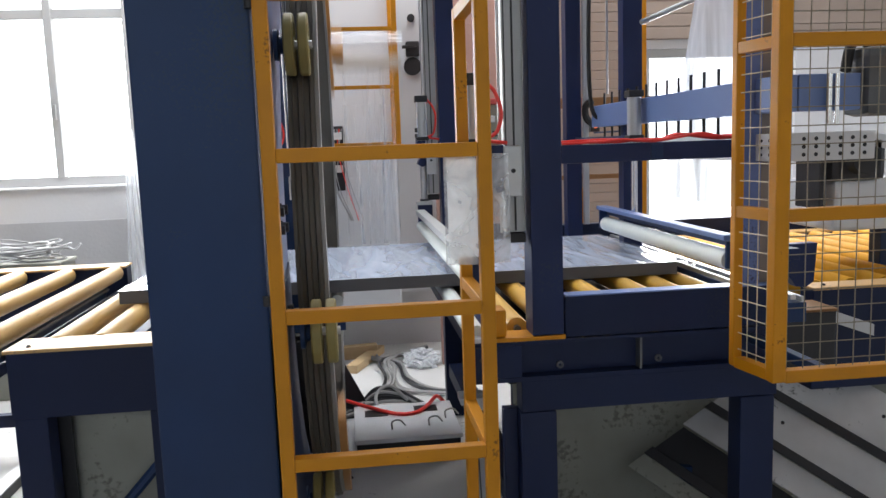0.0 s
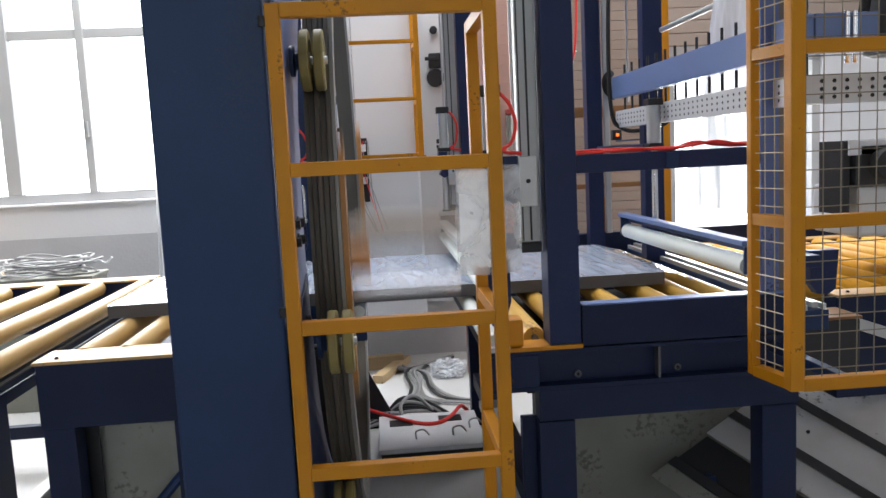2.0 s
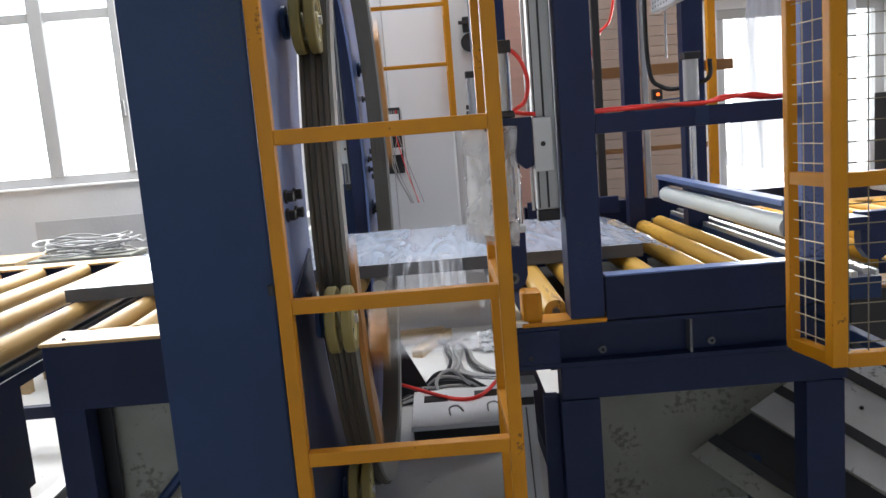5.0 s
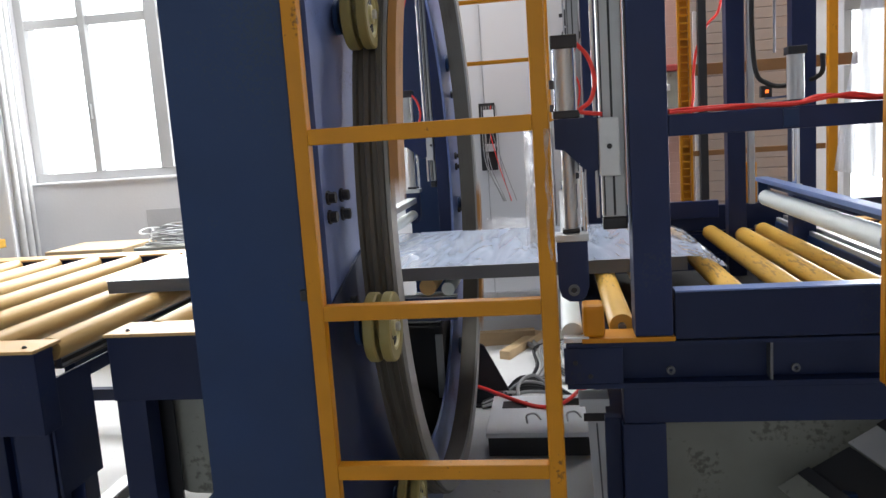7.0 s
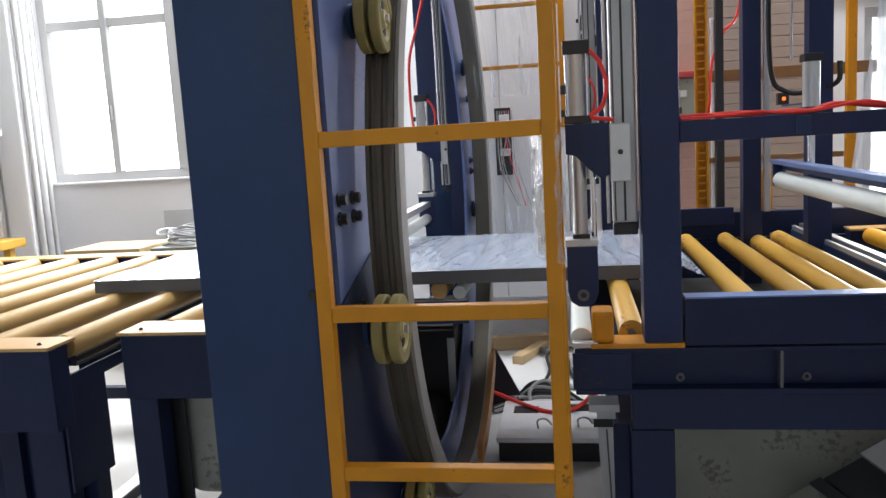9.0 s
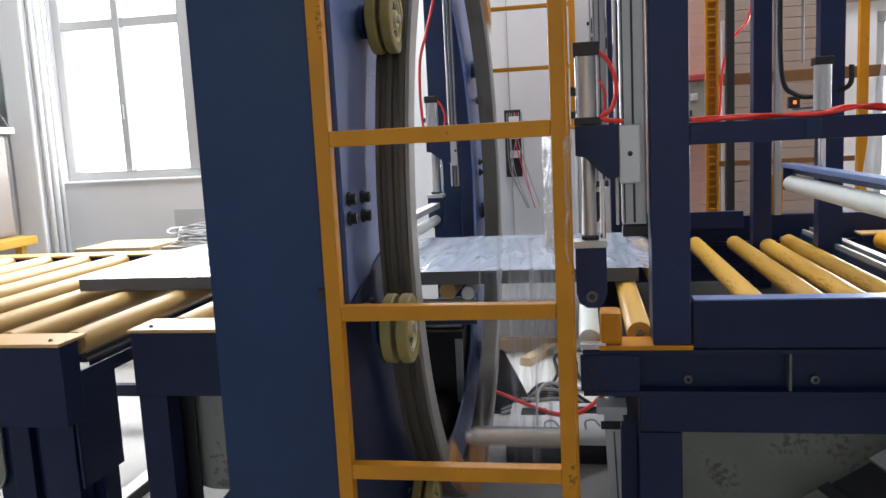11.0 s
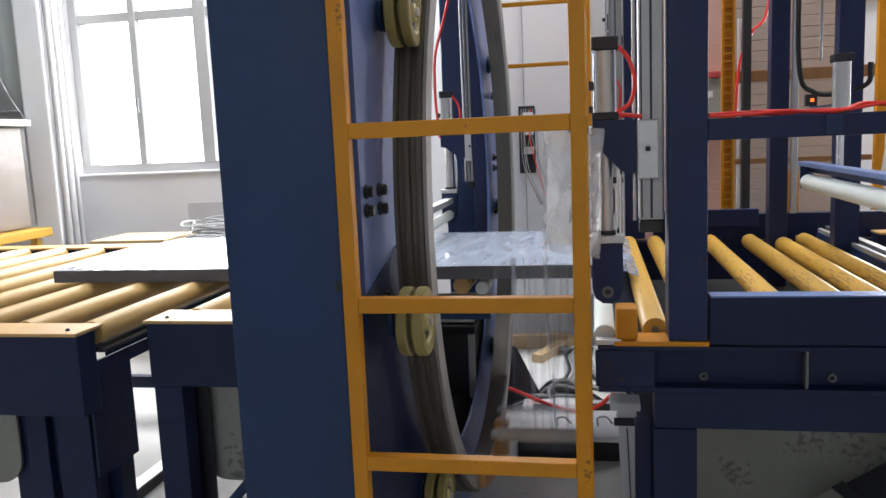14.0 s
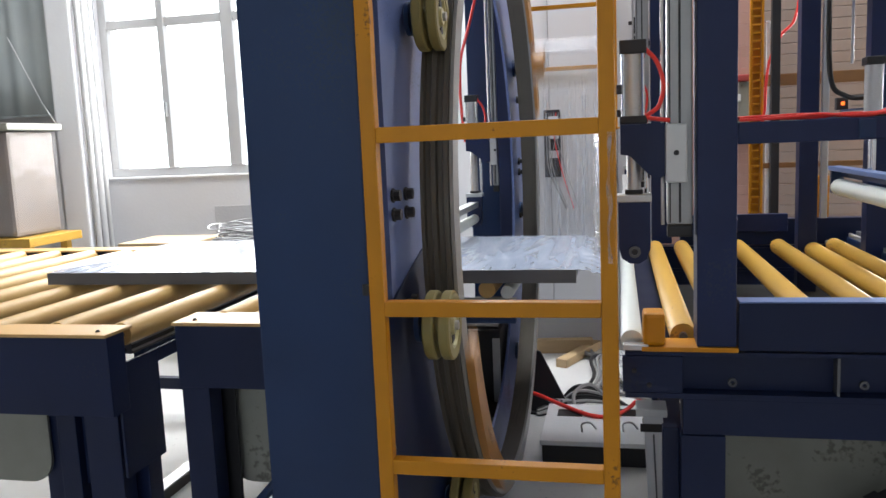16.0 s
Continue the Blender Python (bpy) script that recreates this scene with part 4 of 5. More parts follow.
part("hose_loop", tube(bend([(1.29, 4.15, 2.6), (1.27, 4.13, 2.1), (1.28, 4.12, 1.79), (1.33, 4.1, 1.715), (1.4, 4.06, 1.7), (1.5, 3.93, 1.73), (1.51, 3.92, 1.82)]), 0.011, 8), RUBBER, seal, "black hose loop", True)
part("lift_rope", tube([(1.36, 4.1, 1.85), (1.36, 4.1, 2.9)], 0.006, 8), STEEL, seal, smooth=True)
part("indicator", box(1.44, 1.455, 4.578, 4.588, 1.682, 1.698, 0.002), LAMPR, seal, "lit orange indicator")
part("indicator_box", box(1.42, 1.475, 4.589, 4.63, 1.66, 1.72, 0.004), BLACK, seal)
part("indicator_stay", box(1.44, 1.455, 4.042, 4.6, 1.65, 1.659, 0.001), NAVY, seal)

part("cross_rod", tube([(1.49, 3.95, 2.19), (1.76, 2.9, 2.3)], 0.014, 10), ALU, seal, "silver cross rod", True)
bar2 = thing("sealing_bar", "blue sealing beam with rods and a pale perforated bar", "sealing bar")
part("beam", box(1.305, 1.355, 2.3, 4.2, 1.68, 1.791, 0.004), BLUE, bar2)
part("front_arm", box(1.36, 1.56, 2.3, 2.36, 1.68, 1.791, 0.004), BLUE, bar2)
part("drive_head", box(1.57, 1.74, 2.28, 2.42, 1.66, 1.87, 0.03), SLOTTED, bar2, "dark drive head")
part("cable_bundle", tube(bend([(1.31, 4.22, 1.82), (1.29, 4.26, 1.79), (1.3, 4.27, 1.73), (1.34, 4.25, 1.69)]), 0.02, 8), RUBBER, bar2, smooth=True)
part("drag_chain", tube(bend([(1.54, 2.35, 1.8), (1.56, 2.36, 1.87), (1.6, 2.38, 1.9), (1.66, 2.4, 1.88)]), 0.016, 8), RUBBER, bar2, smooth=True)
for dx in (-0.012, 0.012):
    part("guide_pin", tube([(1.46 + dx, 2.285, 1.64), (1.46 + dx, 2.285, 1.79)], 0.008, 12), CHROME, bar2, smooth=True)
comb = thing("perforated_bar", "pale perforated bar hanging on black rods from the beam", "perforated bar")
part("bar", box(1.31, 1.35, 2.3, 4.16, 1.525, 1.612, 0.003), CABINET, comb)
rod = solid(tube([(0, 0, 1.6), (0, 0, 1.853)], 0.006, 8), "rod", BLACK, True)
for k in range(16):
    part("rod", rod, BLACK, comb, at=pose(1.364, 2.36 + 0.12 * k, 0))
    part("rod_foot", box(1.351, 1.372, 2.352 + 0.12 * k, 2.368 + 0.12 * k, 1.585, 1.61, 0.002), BLACK, comb)
dot = solid(lathe([(0, 0.005), (0.002, 0.005)], "x", 8), "hole", BLACK)
for k in range(40):
    for z in (1.546, 1.568, 1.59):
        part("hole", dot, BLACK, comb, at=pose(1.3085, 2.33 + 0.046 * k, z))
part("front_bar", box(1.353, 1.62, 2.31, 2.35, 1.525, 1.612, 0.003), CABINET, comb)
slot = solid(lathe([(0, 0.0065), (0.002, 0.0065)], "x", 8), "hole", BLACK)
for k in range(6):
    for z in (1.545, 1.569, 1.593):
        part("hole", slot, BLACK, comb, at=pose(1.385 + 0.04 * k, 2.3085, z, 0, 0, 90))

# film tube hanging into the gantry
bm = bmesh.new()
NR = 28
sheet = []
for i in range(NR + 1):
    z = 1.34 + 1.66 * i / NR
    left = 3.62 - 0.37 * min(1, (z - 1.34) / 0.86)
    sheet.append([bm.verts.new((1.46 + 0.012 * noise.noise((j * 0.28, i * 0.05, 5)) + 0.006 * noise.noise((j * 0.9, i * 0.12, 8)), 2.52 + (left - 2.52) * j / 40, z)) for j in range(41)])
for a, b in zip(sheet, sheet[1:]):
    for j in range(40):
        bm.faces.new((a[j], a[j + 1], b[j + 1], b[j]))
tagged(part("film_sheet", bm, VEIL, None, "", True), "thin milky plastic film hanging into the gantry", "film")

nip = thing("nip_roller", "white nip roller under a flat grey bar", "roller")
part("sleeve", lathe([(2.45, 0.01), (2.45, 0.033), (3.72, 0.033), (3.72, 0.01)], "y", 24), WHITE, nip, "white roller sleeve", True, pose(1.225, 0, 1.235))
part("flat_bar", box(1.2, 1.25, 2.45, 3.8, 1.3, 1.318, 0.003), BLUE, nip, "flat grey bar")
part("bar_web", box(1.238, 1.248, 2.45, 3.8, 1.275, 1.299, 0.002), NAVY, nip)
part("lift_rod", tube([(1.266, 3.45, 1.29), (1.266, 3.45, 1.62)], 0.014, 12), CHROME, nip, smooth=True)
part("rod_clamp", box(1.251, 1.285, 3.43, 3.47, 1.28, 1.31, 0.003), STEEL, nip)
for y in (2.44, 3.76):
    part("end_plate", box(1.2, 1.25, y - 0.01, y + 0.003, 1.21, 1.3, 0.003), NAVY, nip)

# ---- behind the machine ----
cab = thing("control_cabinet", "tall light grey wall cabinet with black switches", "cabinet")
part("body", box(0.345, 0.6, 6.05, 6.396, 0.5, 3.2, 0.008), CABINET, cab)
for z, r in ((2.55, 0.028), (2.2, 0.066)):
    part("switch", lathe([(-0.03, r * 0.8), (-0.028, r), (0, r), (0, r * 0.6)], "y", 20), BLACK, cab, smooth=True, at=pose(0.507, 6.048, z))
part("isolator", box(0.46, 0.56, 6.0, 6.048, 2.27, 2.38, 0.012), BLACK, cab, "black rotary isolator")
part("isolator_lever", box(0.43, 0.53, 5.985, 5.999, 2.325, 2.35, 0.004), BLACK, cab)
wb = thing("wall_cabinet", "large pale enamel cabinet with a door seam", "cabinet")
part("body", box(-0.6, 0.34, 5.75, 6.396, 0.45, 2.9, 0.01), CABINET, wb)
part("door", box(-0.1, 0.33, 5.73, 5.748, 0.46, 2.8, 0.006), CABINET, wb)
part("hinge_side", box(-0.102, -0.1, 5.728, 5.7295, 0.46, 2.8, 0), BLACK, wb)
pn = part("open_panel", box(-0.14, -0.03, 5.716, 5.729, 1.315, 1.77, 0.004), BLACK, wb, "open dark switch panel")
rng = random.Random(11)
for k in range(7):
    x = -0.12 + 0.016 * k
    part("panel_wire", tube(bend([(x, 5.71, 1.75), (x + rng.uniform(-0.02, 0.02), 5.7, 1.6), (x + rng.uniform(-0.03, 0.05), 5.69, 1.35), (x + 0.08 + rng.uniform(-0.02, 0.05), 5.69, 1.1)]), 0.003, 6), RED if k == 4 else WIRE, pn, smooth=True)
for z in (1.7, 1.6, 1.47):
    part("breaker", box(-0.11, -0.04, 5.7, 5.716, z - 0.025, z + 0.025, 0.003), CABINET, pn)

# gauge panel on the salmon partition
gp = thing("gauge_panel", "grey-green gauge panel with a red hood", "control panel")
part("box", box(0.97, 1.16, 5.62, 5.698, 1.62, 1.88, 0.006), GUARD, gp)
part("hood", box(0.97, 1.16, 5.6, 5.698, 1.882, 1.925, 0.008), HOODRED, gp, "red hood")
for x in (1.02, 1.09):
    ga = part("gauge", box(x - 0.022, x + 0.022, 5.612, 5.62, 1.76, 1.804, 0.004), CABINET, gp, "square white gauge")
    part("gauge_face", box(x - 0.015, x + 0.015, 5.6095, 5.6118, 1.767, 1.797, 0), PAPER, ga)
part("switch", box(1.02, 1.08, 5.61, 5.62, 1.66, 1.7, 0.003), BLACK, gp)

# yellow posts and rails behind the conveyor
def post(name, label, x, y, w, z0, z1, mat, slots=False):
    p = thing(name, label, "post", group="posts behind the conveyor")
    if slots:
        for side in (-1, 1):
            part("rail", box(x + side * (w / 2 - 0.007) - 0.007, x + side * (w / 2 - 0.007) + 0.007, y, y + 0.03, z0, z1, 0.002), mat, p)
        rung = solid(box(-w / 2 + 0.0145, w / 2 - 0.0145, 0.006, 0.022, -0.006, 0.006, 0.002), "rung", mat)
        for k in range(int((z1 - z0 - 0.1) / 0.045)):
            part("rung", rung, mat, p, at=pose(x, y, z0 + 0.06 + 0.045 * k))
        part("cover", box(x - w / 2 + 0.015, x + w / 2 - 0.015, y + 0.026, y + 0.03, z0, z1, 0), mat, p)
    else:
        part("tube", box(x - w / 2, x + w / 2, y, y + w, z0, z1, 0.003), mat, p)
    if z0 < 0.01:
        part("foot_plate", box(x - w, x + w, y - 0.04, y - 0.001, 0, 0.012, 0.002), mat, p)
    return p


post("ladder_post", "yellow slotted steel post", 1.14, 5.2, 0.075, 0, 2.9, OCHRE, True)
post("white_post", "pale slotted plastic trunking post", 1.225, 5.26, 0.045, 0, 2.2, CABINET, True)
post("guard_post", "short ochre guard post beside the gantry leg", 1.368, 4.6, 0.06, 0, 1.333, OCHRE)
post("fence_post", "tall ochre fence post", 1.97, 5.2, 0.05, 0, 2.9, OCHRE)
for x0, x1, z, h in ((1.18, 1.945, 1.365, 0.016), (1.18, 2.12, 1.86, 0.034)):
    tagged(part("fence_rail", box(x0, x1, 5.252, 5.28, z - h, z + h, 0.003), RAILBROWN), "fence rail fixed behind the posts, coloured brown for its shade", "rail", group="fence rails")
post("far_post", "black cable conduit post", 1.208, 5.0, 0.045, 0, 2.9, BLACK)
tagged(part("hanging_hose", tube(bend([(1.36, 5.1, 2.9), (1.35, 5.1, 2.4), (1.32, 5.1, 2.18), (1.255, 5.12, 2.1), (1.2, 5.14, 1.97), (1.182, 5.15, 1.84), (1.18, 5.17, 1.7), (1.165, 5.195, 1.6)]), 0.008, 8), RED, None, smooth=True), "red air hose hanging down to the slotted post", "hose")

# ---- exit rollers and end beam inside the ring ----
ex = thing("exit_rollers", "short tan and white exit rollers on navy arms beside the ring", "roller set")
for y in (3.2, 4.36):
    part("arm", box(-0.535, -0.045, y + 0.05, y + 0.09, 0.87, 0.962, 0.003), NAVY, ex)
    part("arm_cap", box(-0.3, -0.045, y + 0.045, y + 0.095, 0.9622, 0.966, 0.001), SHEET, ex, "pale steel strip")
rs = roller_mesh(1.116, 0.034, TAN)
part("roller", rs, TAN, ex, at=pose(-0.155, 3.25, 1.004))
part("roller", rs, TAN, ex, at=pose(-0.36, 3.25, 1.004))
part("white_roller", lathe([(0, 0.01), (0, 0.026), (1.116, 0.026), (1.116, 0.01)], "y", 20), WHITE, ex, "white roller", True, pose(-0.075, 3.25, 0.994))
part("end_panel", box(-0.556, -0.536, 2.79, 4.4, 0.42, 0.9, 0.003), NAVY, ex)
for y in (2.84, 4.3):
    part("leg", box(-0.556, -0.5, y, y + 0.06, 0, 0.42, 0.003), NAVY, ex)

# ---- floor clutter seen through the ring ----
base = thing("machine_base", "pale steel machine base plate with its shadow gap in black", "base plate")
part("plate", box(-0.04, 0.52, 3.95, 4.5, 0.1, 0.125, 0.004), PIER, base)
# Black block that stands for the shadow gap under the plate.
part("skirt", box(-0.03, 0.51, 3.965, 4.49, 0.0, 0.099, 0.003), BLACK, base)
for x0, y0 in ((0.02, 4.3), (0.3, 4.33)):
    part("cutout_frame", box(x0, x0 + 0.13, y0, y0 + 0.1, 0.1255, 0.129, 0.001), BLACK, base)
for x, y in ((0.16, 4.08), (0.36, 4.1), (0.46, 4.2)):
    part("hook", tube(bend([(x, y, 0.126), (x, y - 0.01, 0.17), (x + 0.04, y - 0.015, 0.18), (x + 0.07, y - 0.02, 0.15)]), 0.005, 6), STEEL, base, smooth=True)
tagged(part("floor_hose", tube(bend([(-0.34, 4.68, 0.17), (-0.132, 4.58, 0.155), (0.02, 4.44, 0.145), (0.186, 4.3, 0.137), (0.3, 4.29, 0.137), (0.38, 4.38, 0.145), (0.44, 4.48, 0.16), (0.49, 4.56, 0.1)]), 0.011, 10), RED, None, smooth=True), "red air hose lying across the machine base", "hose")
rng = random.Random(8)
for k in range(11):
    o = rng.uniform(-0.07, 0.07)
    pts = [(-0.1 + o, 6.25, 0.02), (0.05 + o, 6.1, 0.02), (0.12 + o * 0.6, 5.9, 0.02 + 0.01 * (k % 3)), (0.27 + o * 0.5, 5.7, 0.03), (0.28 + o, 5.35, 0.025), (0.36 + o * 1.6, 5.1, 0.02), (0.62 + o, 4.95, 0.02)]
    if k > 6:
        pts = [(0.55, 6.2 + o, 0.02), (0.4, 6.05 + o, 0.02), (0.2 + o, 5.75, 0.045), (0.22 + o, 5.3, 0.04), (0.12 + o, 4.9, 0.03), (0.0 + o, 4.62, 0.1)]
    tagged(part("floor_cable", tube(bend(pts, 6), 0.009 + 0.003 * (k % 2), 6), BLACK if k % 4 == 3 else WIRE, None, smooth=True), "grey electric cable lying loose on the floor", "cable", group="loose floor cables")
for k in range(9):
    o = 0.014 * k
    pts = [(-0.12, 4.62 + 0.3 * o, 0.02 + o * 0.2), (0.0, 4.7 + o, 0.03 + 0.25 * o), (0.1, 4.74 + o * 0.6, 0.06 + 0.9 * o), (0.2 + 0.4 * o, 4.78 + o, 0.05 + 0.5 * o), (0.32 + o, 4.84 - o, 0.02)]
    if k > 6:
        pts = [(0.3, 4.82, 0.03), (0.18, 4.72, 0.17), (0.09, 4.6, 0.14), (0.03 + o, 4.5 - o, 0.05), (-0.02 + o * 2, 4.46 - o, 0.04)]
    tagged(part("floor_cable", tube(bend(pts, 6), 0.011 - 0.004 * (k % 2), 6), BLACK if k % 4 else WIRE, None, smooth=True), "black electric cable heaped loose behind the base", "cable", group="loose floor cables")
tagged(part("thin_cable", tube(bend([(-0.1, 4.8, 0.02), (0.12, 4.62, 0.02), (0.3, 4.58, 0.03), (0.6, 4.75, 0.1)]), 0.005, 6), PALEWIRE, None, smooth=True), "thin white cable on the floor", "cable")
for x0, x1, y0, y1, z0, z1, rz in ((-0.3, 0.15, 6.0, 6.08, 0.0, 0.1, 8), (0.02, 0.1, 5.6, 6.2, 0.0, 0.06, -22)):
    c = Vector(((x0 + x1) / 2, (y0 + y1) / 2, 0))
    tagged(part("timber_offcut", box(x0 - c.x, x1 - c.x, y0 - c.y, y1 - c.y, z0, z1, 0.004), WOOD, None, at=pose(c.x, c.y, 0, 0, 0, rz)), "raw timber offcut on the floor", "timber", group="timber offcuts")
heap = bmesh.new()
bmesh.ops.create_icosphere(heap, subdivisions=5, radius=1.0)
for v in heap.verts:
    n = abs(noise.noise(v.co * 2.2)) + 0.6 * abs(noise.noise(v.co * 5.5)) + 0.3 * abs(noise.noise(v.co * 12))
    v.co *= 0.75 + 0.6 * n
    v.co = Vector((0.47 + 0.12 * v.co.x, 5.75 + 0.15 * v.co.y, max(0.002, 0.04 + 0.07 * v.co.z)))
tagged(part("film_scrap", heap, CURTAIN, None), "crumpled heap of scrap plastic film on the floor", "film scrap")
wedge = thing("ramp_bracket", "black triangular steel bracket bolted to the floor", "bracket")
part("web", prism([(-0.2, 0.0125), (0.07, 0.0125), (-0.1, 0.36), (-0.2, 0.41)], 4.7, 4.72, "y"), BLACK, wedge)
part("flange", box(-0.22, 0.09, 4.66, 4.78, 0.0, 0.012, 0.002), BLACK, wedge)
stand = thing("support_stand", "pale aluminium support stand with a flat head", "stand")
part("column", prism([(0.455, 0.012), (0.515, 0.012), (0.5, 0.56), (0.432, 0.56)], 3.12, 3.19), CABINET, stand)
part("column_slot", prism([(0.482, 0.03), (0.488, 0.03), (0.47, 0.49), (0.464, 0.49)], 3.1165, 3.1195), SLOTTED, stand)
part("head", box(0.405, 0.515, 3.1, 3.21, 0.561, 0.59, 0.004), CABINET, stand)
part("strap", box(0.42, 0.5, 3.113, 3.1195, 0.5, 0.53, 0.001), BLACK, stand)
part("foot_plate", box(0.43, 0.54, 3.09, 3.22, 0, 0.011, 0.002), STEEL, stand)
post("floor_bollard", "small black rubber bollard", 0.33, 2.95, 0.045, 0, 0.16, RUBBER)

# ---- sloping scrap chute under the entry conveyor ----
chute = thing("scrap_chute", "sloping galvanised scrap chute with dark ribs under the conveyor", "chute")
P1, U, D = Vector((1.2, 3.0, 0.35)), Vector((0.31, 0, 0.2)), Vector((0.38, -0.38, -0.24))
N = U.cross(D).normalized()
if N.z < 0:
    N = -N


def slab(u0, u1, s0, s1, lift, thick):
    bm = bmesh.new()
    q = [P1 + U * u + D * s + N * lift for u, s in ((u0, s0), (u1, s0), (u1, s1), (u0, s1))]
    a = [bm.verts.new(p) for p in q]
    b = [bm.verts.new(p - N * thick) for p in q]
    bm.faces.new(a)
    bm.faces.new(b[::-1])
    for i in range(4):
        bm.faces.new((a[i], a[(i + 1) % 4], b[(i + 1) % 4], b[i]))
    bmesh.ops.bevel(bm, geom=bm.edges[:], offset=0.002, segments=1, affect="EDGES")
    return bm


for u0, u1, lift, mat, nm in ((-0.35, -0.12, -0.03, GUARD, "sheet"), (-0.12, 0.0, -0.01, BLACK, "rib"), (0.0, 0.42, -0.05, BLACK, "well"), (0.42, 0.72, 0.0, CHUTE, "sheet"), (0.72, 0.82, 0.02, BLACK, "rib"), (0.82, 1.25, 0.0, CHUTE, "sheet"), (1.25, 1.35, 0.016, BLACK, "rib"), (1.35, 1.95, 0.0, CHUTE, "sheet")):
    part(nm, slab(u0, u1, -0.05, 1.3, lift, 0.012), mat, chute)
for u, s in ((0.2, 0.1), (1.2, 0.1), (0.2, 0.9)):
    p = P1 + U * u + D * s
    part("support_leg", box(p.x - 0.02, p.x + 0.02, p.y - 0.02, p.y + 0.02, 0, p.z - 0.075, 0.003), NAVY, chute)
for u, s in ((1.05, 0.35), (1.6, 0.25), (1.7, 0.7)):
    p = P1 + U * u + D * s
    part("bolt", BOLT, BLACK, chute, at=Matrix.Translation(p + N * 0.001) @ N.to_track_quat("X", "Y").to_matrix().to_4x4())

skirt = thing("back_panel", "dull grey sheet panel under the entry conveyor", "panel")
part("sheet", box(0.64, 2.7, 3.2, 3.212, 0.0, 0.74, 0.002), GUARD, skirt)
for x in (0.66, 1.7, 2.66):
    part("stay", box(x - 0.02, x + 0.02, 3.214, 3.25, 0, 0.78, 0.002), NAVY, skirt)

# ---- infeed unit seen through the mesh ----
unit = thing("infeed_unit", "grey drive unit with a dark motor on a navy stand", "drive unit")
part("stand", box(2.3, 2.345, 3.22, 3.3, 0, 1.2, 0.003), NAVY, unit)
part("motor", box(1.96, 2.2, 3.06, 3.24, 1.412, 1.6, 0.025), BLACK, unit, "dark motor")
part("gearbox", lathe([(0, 0.03), (0, 0.06), (0.05, 0.065), (0.05, 0.03)], "y", 24), RUBBER, unit, smooth=True, at=pose(2.08, 3.01, 1.5))
part("motor_plate", box(1.92, 1.95, 3.08, 3.26, 1.3, 1.6, 0.004), BLACK, unit)
part("housing", box(2.0, 2.4, 3.1, 3.45, 1.2, 1.41, 0.015), CABINET, unit, "pale grey housing")
part("plate", box(1.935, 2.3, 3.06, 3.074, 1.54, 1.6, 0.003), CABINET, unit)
nipfoot = thing("roller_bracket", "dark navy roller bracket with a rounded lower end", "bracket")
part("block", prism([(1.495, 1.235), (1.5, 1.12), (1.525, 1.085), (1.56, 1.08), (1.59, 1.1), (1.6, 1.235)], 2.57, 2.61), POSTNAVY, nipfoot)
part("arm", box(1.386, 1.496, 2.5, 2.6, 1.19, 1.23, 0.003), POSTNAVY, nipfoot)

# ---- along the window wall ----
bench = thing("timber_bench", "low timber bench with a pale top edge under the window", "bench")
part("top", box(-3.3, -2.7, 5.45, 5.95, 0.885, 0.937, 0.005), WOOD, bench)
for x in (-3.22, -2.8):
    for y in (5.5, 5.84):
        part("leg", box(x - 0.035, x + 0.035, y, y + 0.07, 0, 0.884, 0.004), WOOD, bench)
chest = thing("steel_chest", "grey steel chest against the wall", "chest")
part("body", box(-2.64, -1.95, 5.52, 5.84, 0.0, 0.9, 0.01), GUARD, chest)
part("lid", box(-2.65, -1.94, 5.51, 5.85, 0.901, 0.926, 0.006), GUARD, chest)
coil = thing("cable_coil", "loose coil of grey cable lying on the bench", "cable coil")
rng = random.Random(21)
for k in range(15):
    cx, cy, a, b, tilt = -2.28 + rng.uniform(-0.07, 0.07), 5.68 + rng.uniform(-0.04, 0.04), 0.3 + rng.uniform(-0.08, 0.03), 0.15 + rng.uniform(-0.05, 0.03), rng.uniform(-0.05, 0.05)
    z0 = 0.936 + 0.008 * k
    pts = [(cx + a * math.cos(u), cy + b * math.sin(u), max(0.933, z0 + tilt * math.cos(u) + 0.012 * math.sin(3 * u + k))) for u in (math.tau * i / 36 + k for i in range(35))]
    part("loop", tube(pts, 0.0065, 6), WIRE if k % 3 else PALEWIRE, coil, smooth=True)
part("loose_end", tube(bend([(-2.0, 5.66, 0.98), (-1.93, 5.62, 1.02), (-1.87, 5.6, 1.0), (-1.82, 5.58, 1.04)]), 0.0065, 6), PALEWIRE, coil, smooth=True)
pack = thing("wrapped_pallet_pack", "brown board pack shrouded in clear film under a grey lid", "pack")
part("load", box(-5.1, -4.07, 5.35, 5.85, 1.01, 1.8, 0.03), BROWN, pack)
for x in (-4.78, -4.44):
    part("strap", box(x, x + 0.03, 5.344, 5.3495, 1.02, 1.79, 0.001), CORE, pack)
part("shroud", box(-5.12, -4.05, 5.33, 5.87, 1.005, 1.806, 0.03), SHROUD, pack, "clear film shroud")
part("lid", box(-5.15, -4.015, 5.3, 5.9, 1.808, 1.862, 0.01), GUARD, pack, "grey lid")
pal = thing("yellow_trolley", "yellow trolley under the pack", "trolley")
part("deck", box(-5.15, -3.93, 5.3, 5.9, 0.935, 1.003, 0.008), YELLOW, pal)
for x in (-5.05, -4.02):
    for y in (5.36, 5.78):
        part("leg", box(x - 0.03, x + 0.03, y, y + 0.06, 0, 0.934, 0.004), YELLOW, pal)
cur = bmesh.new()
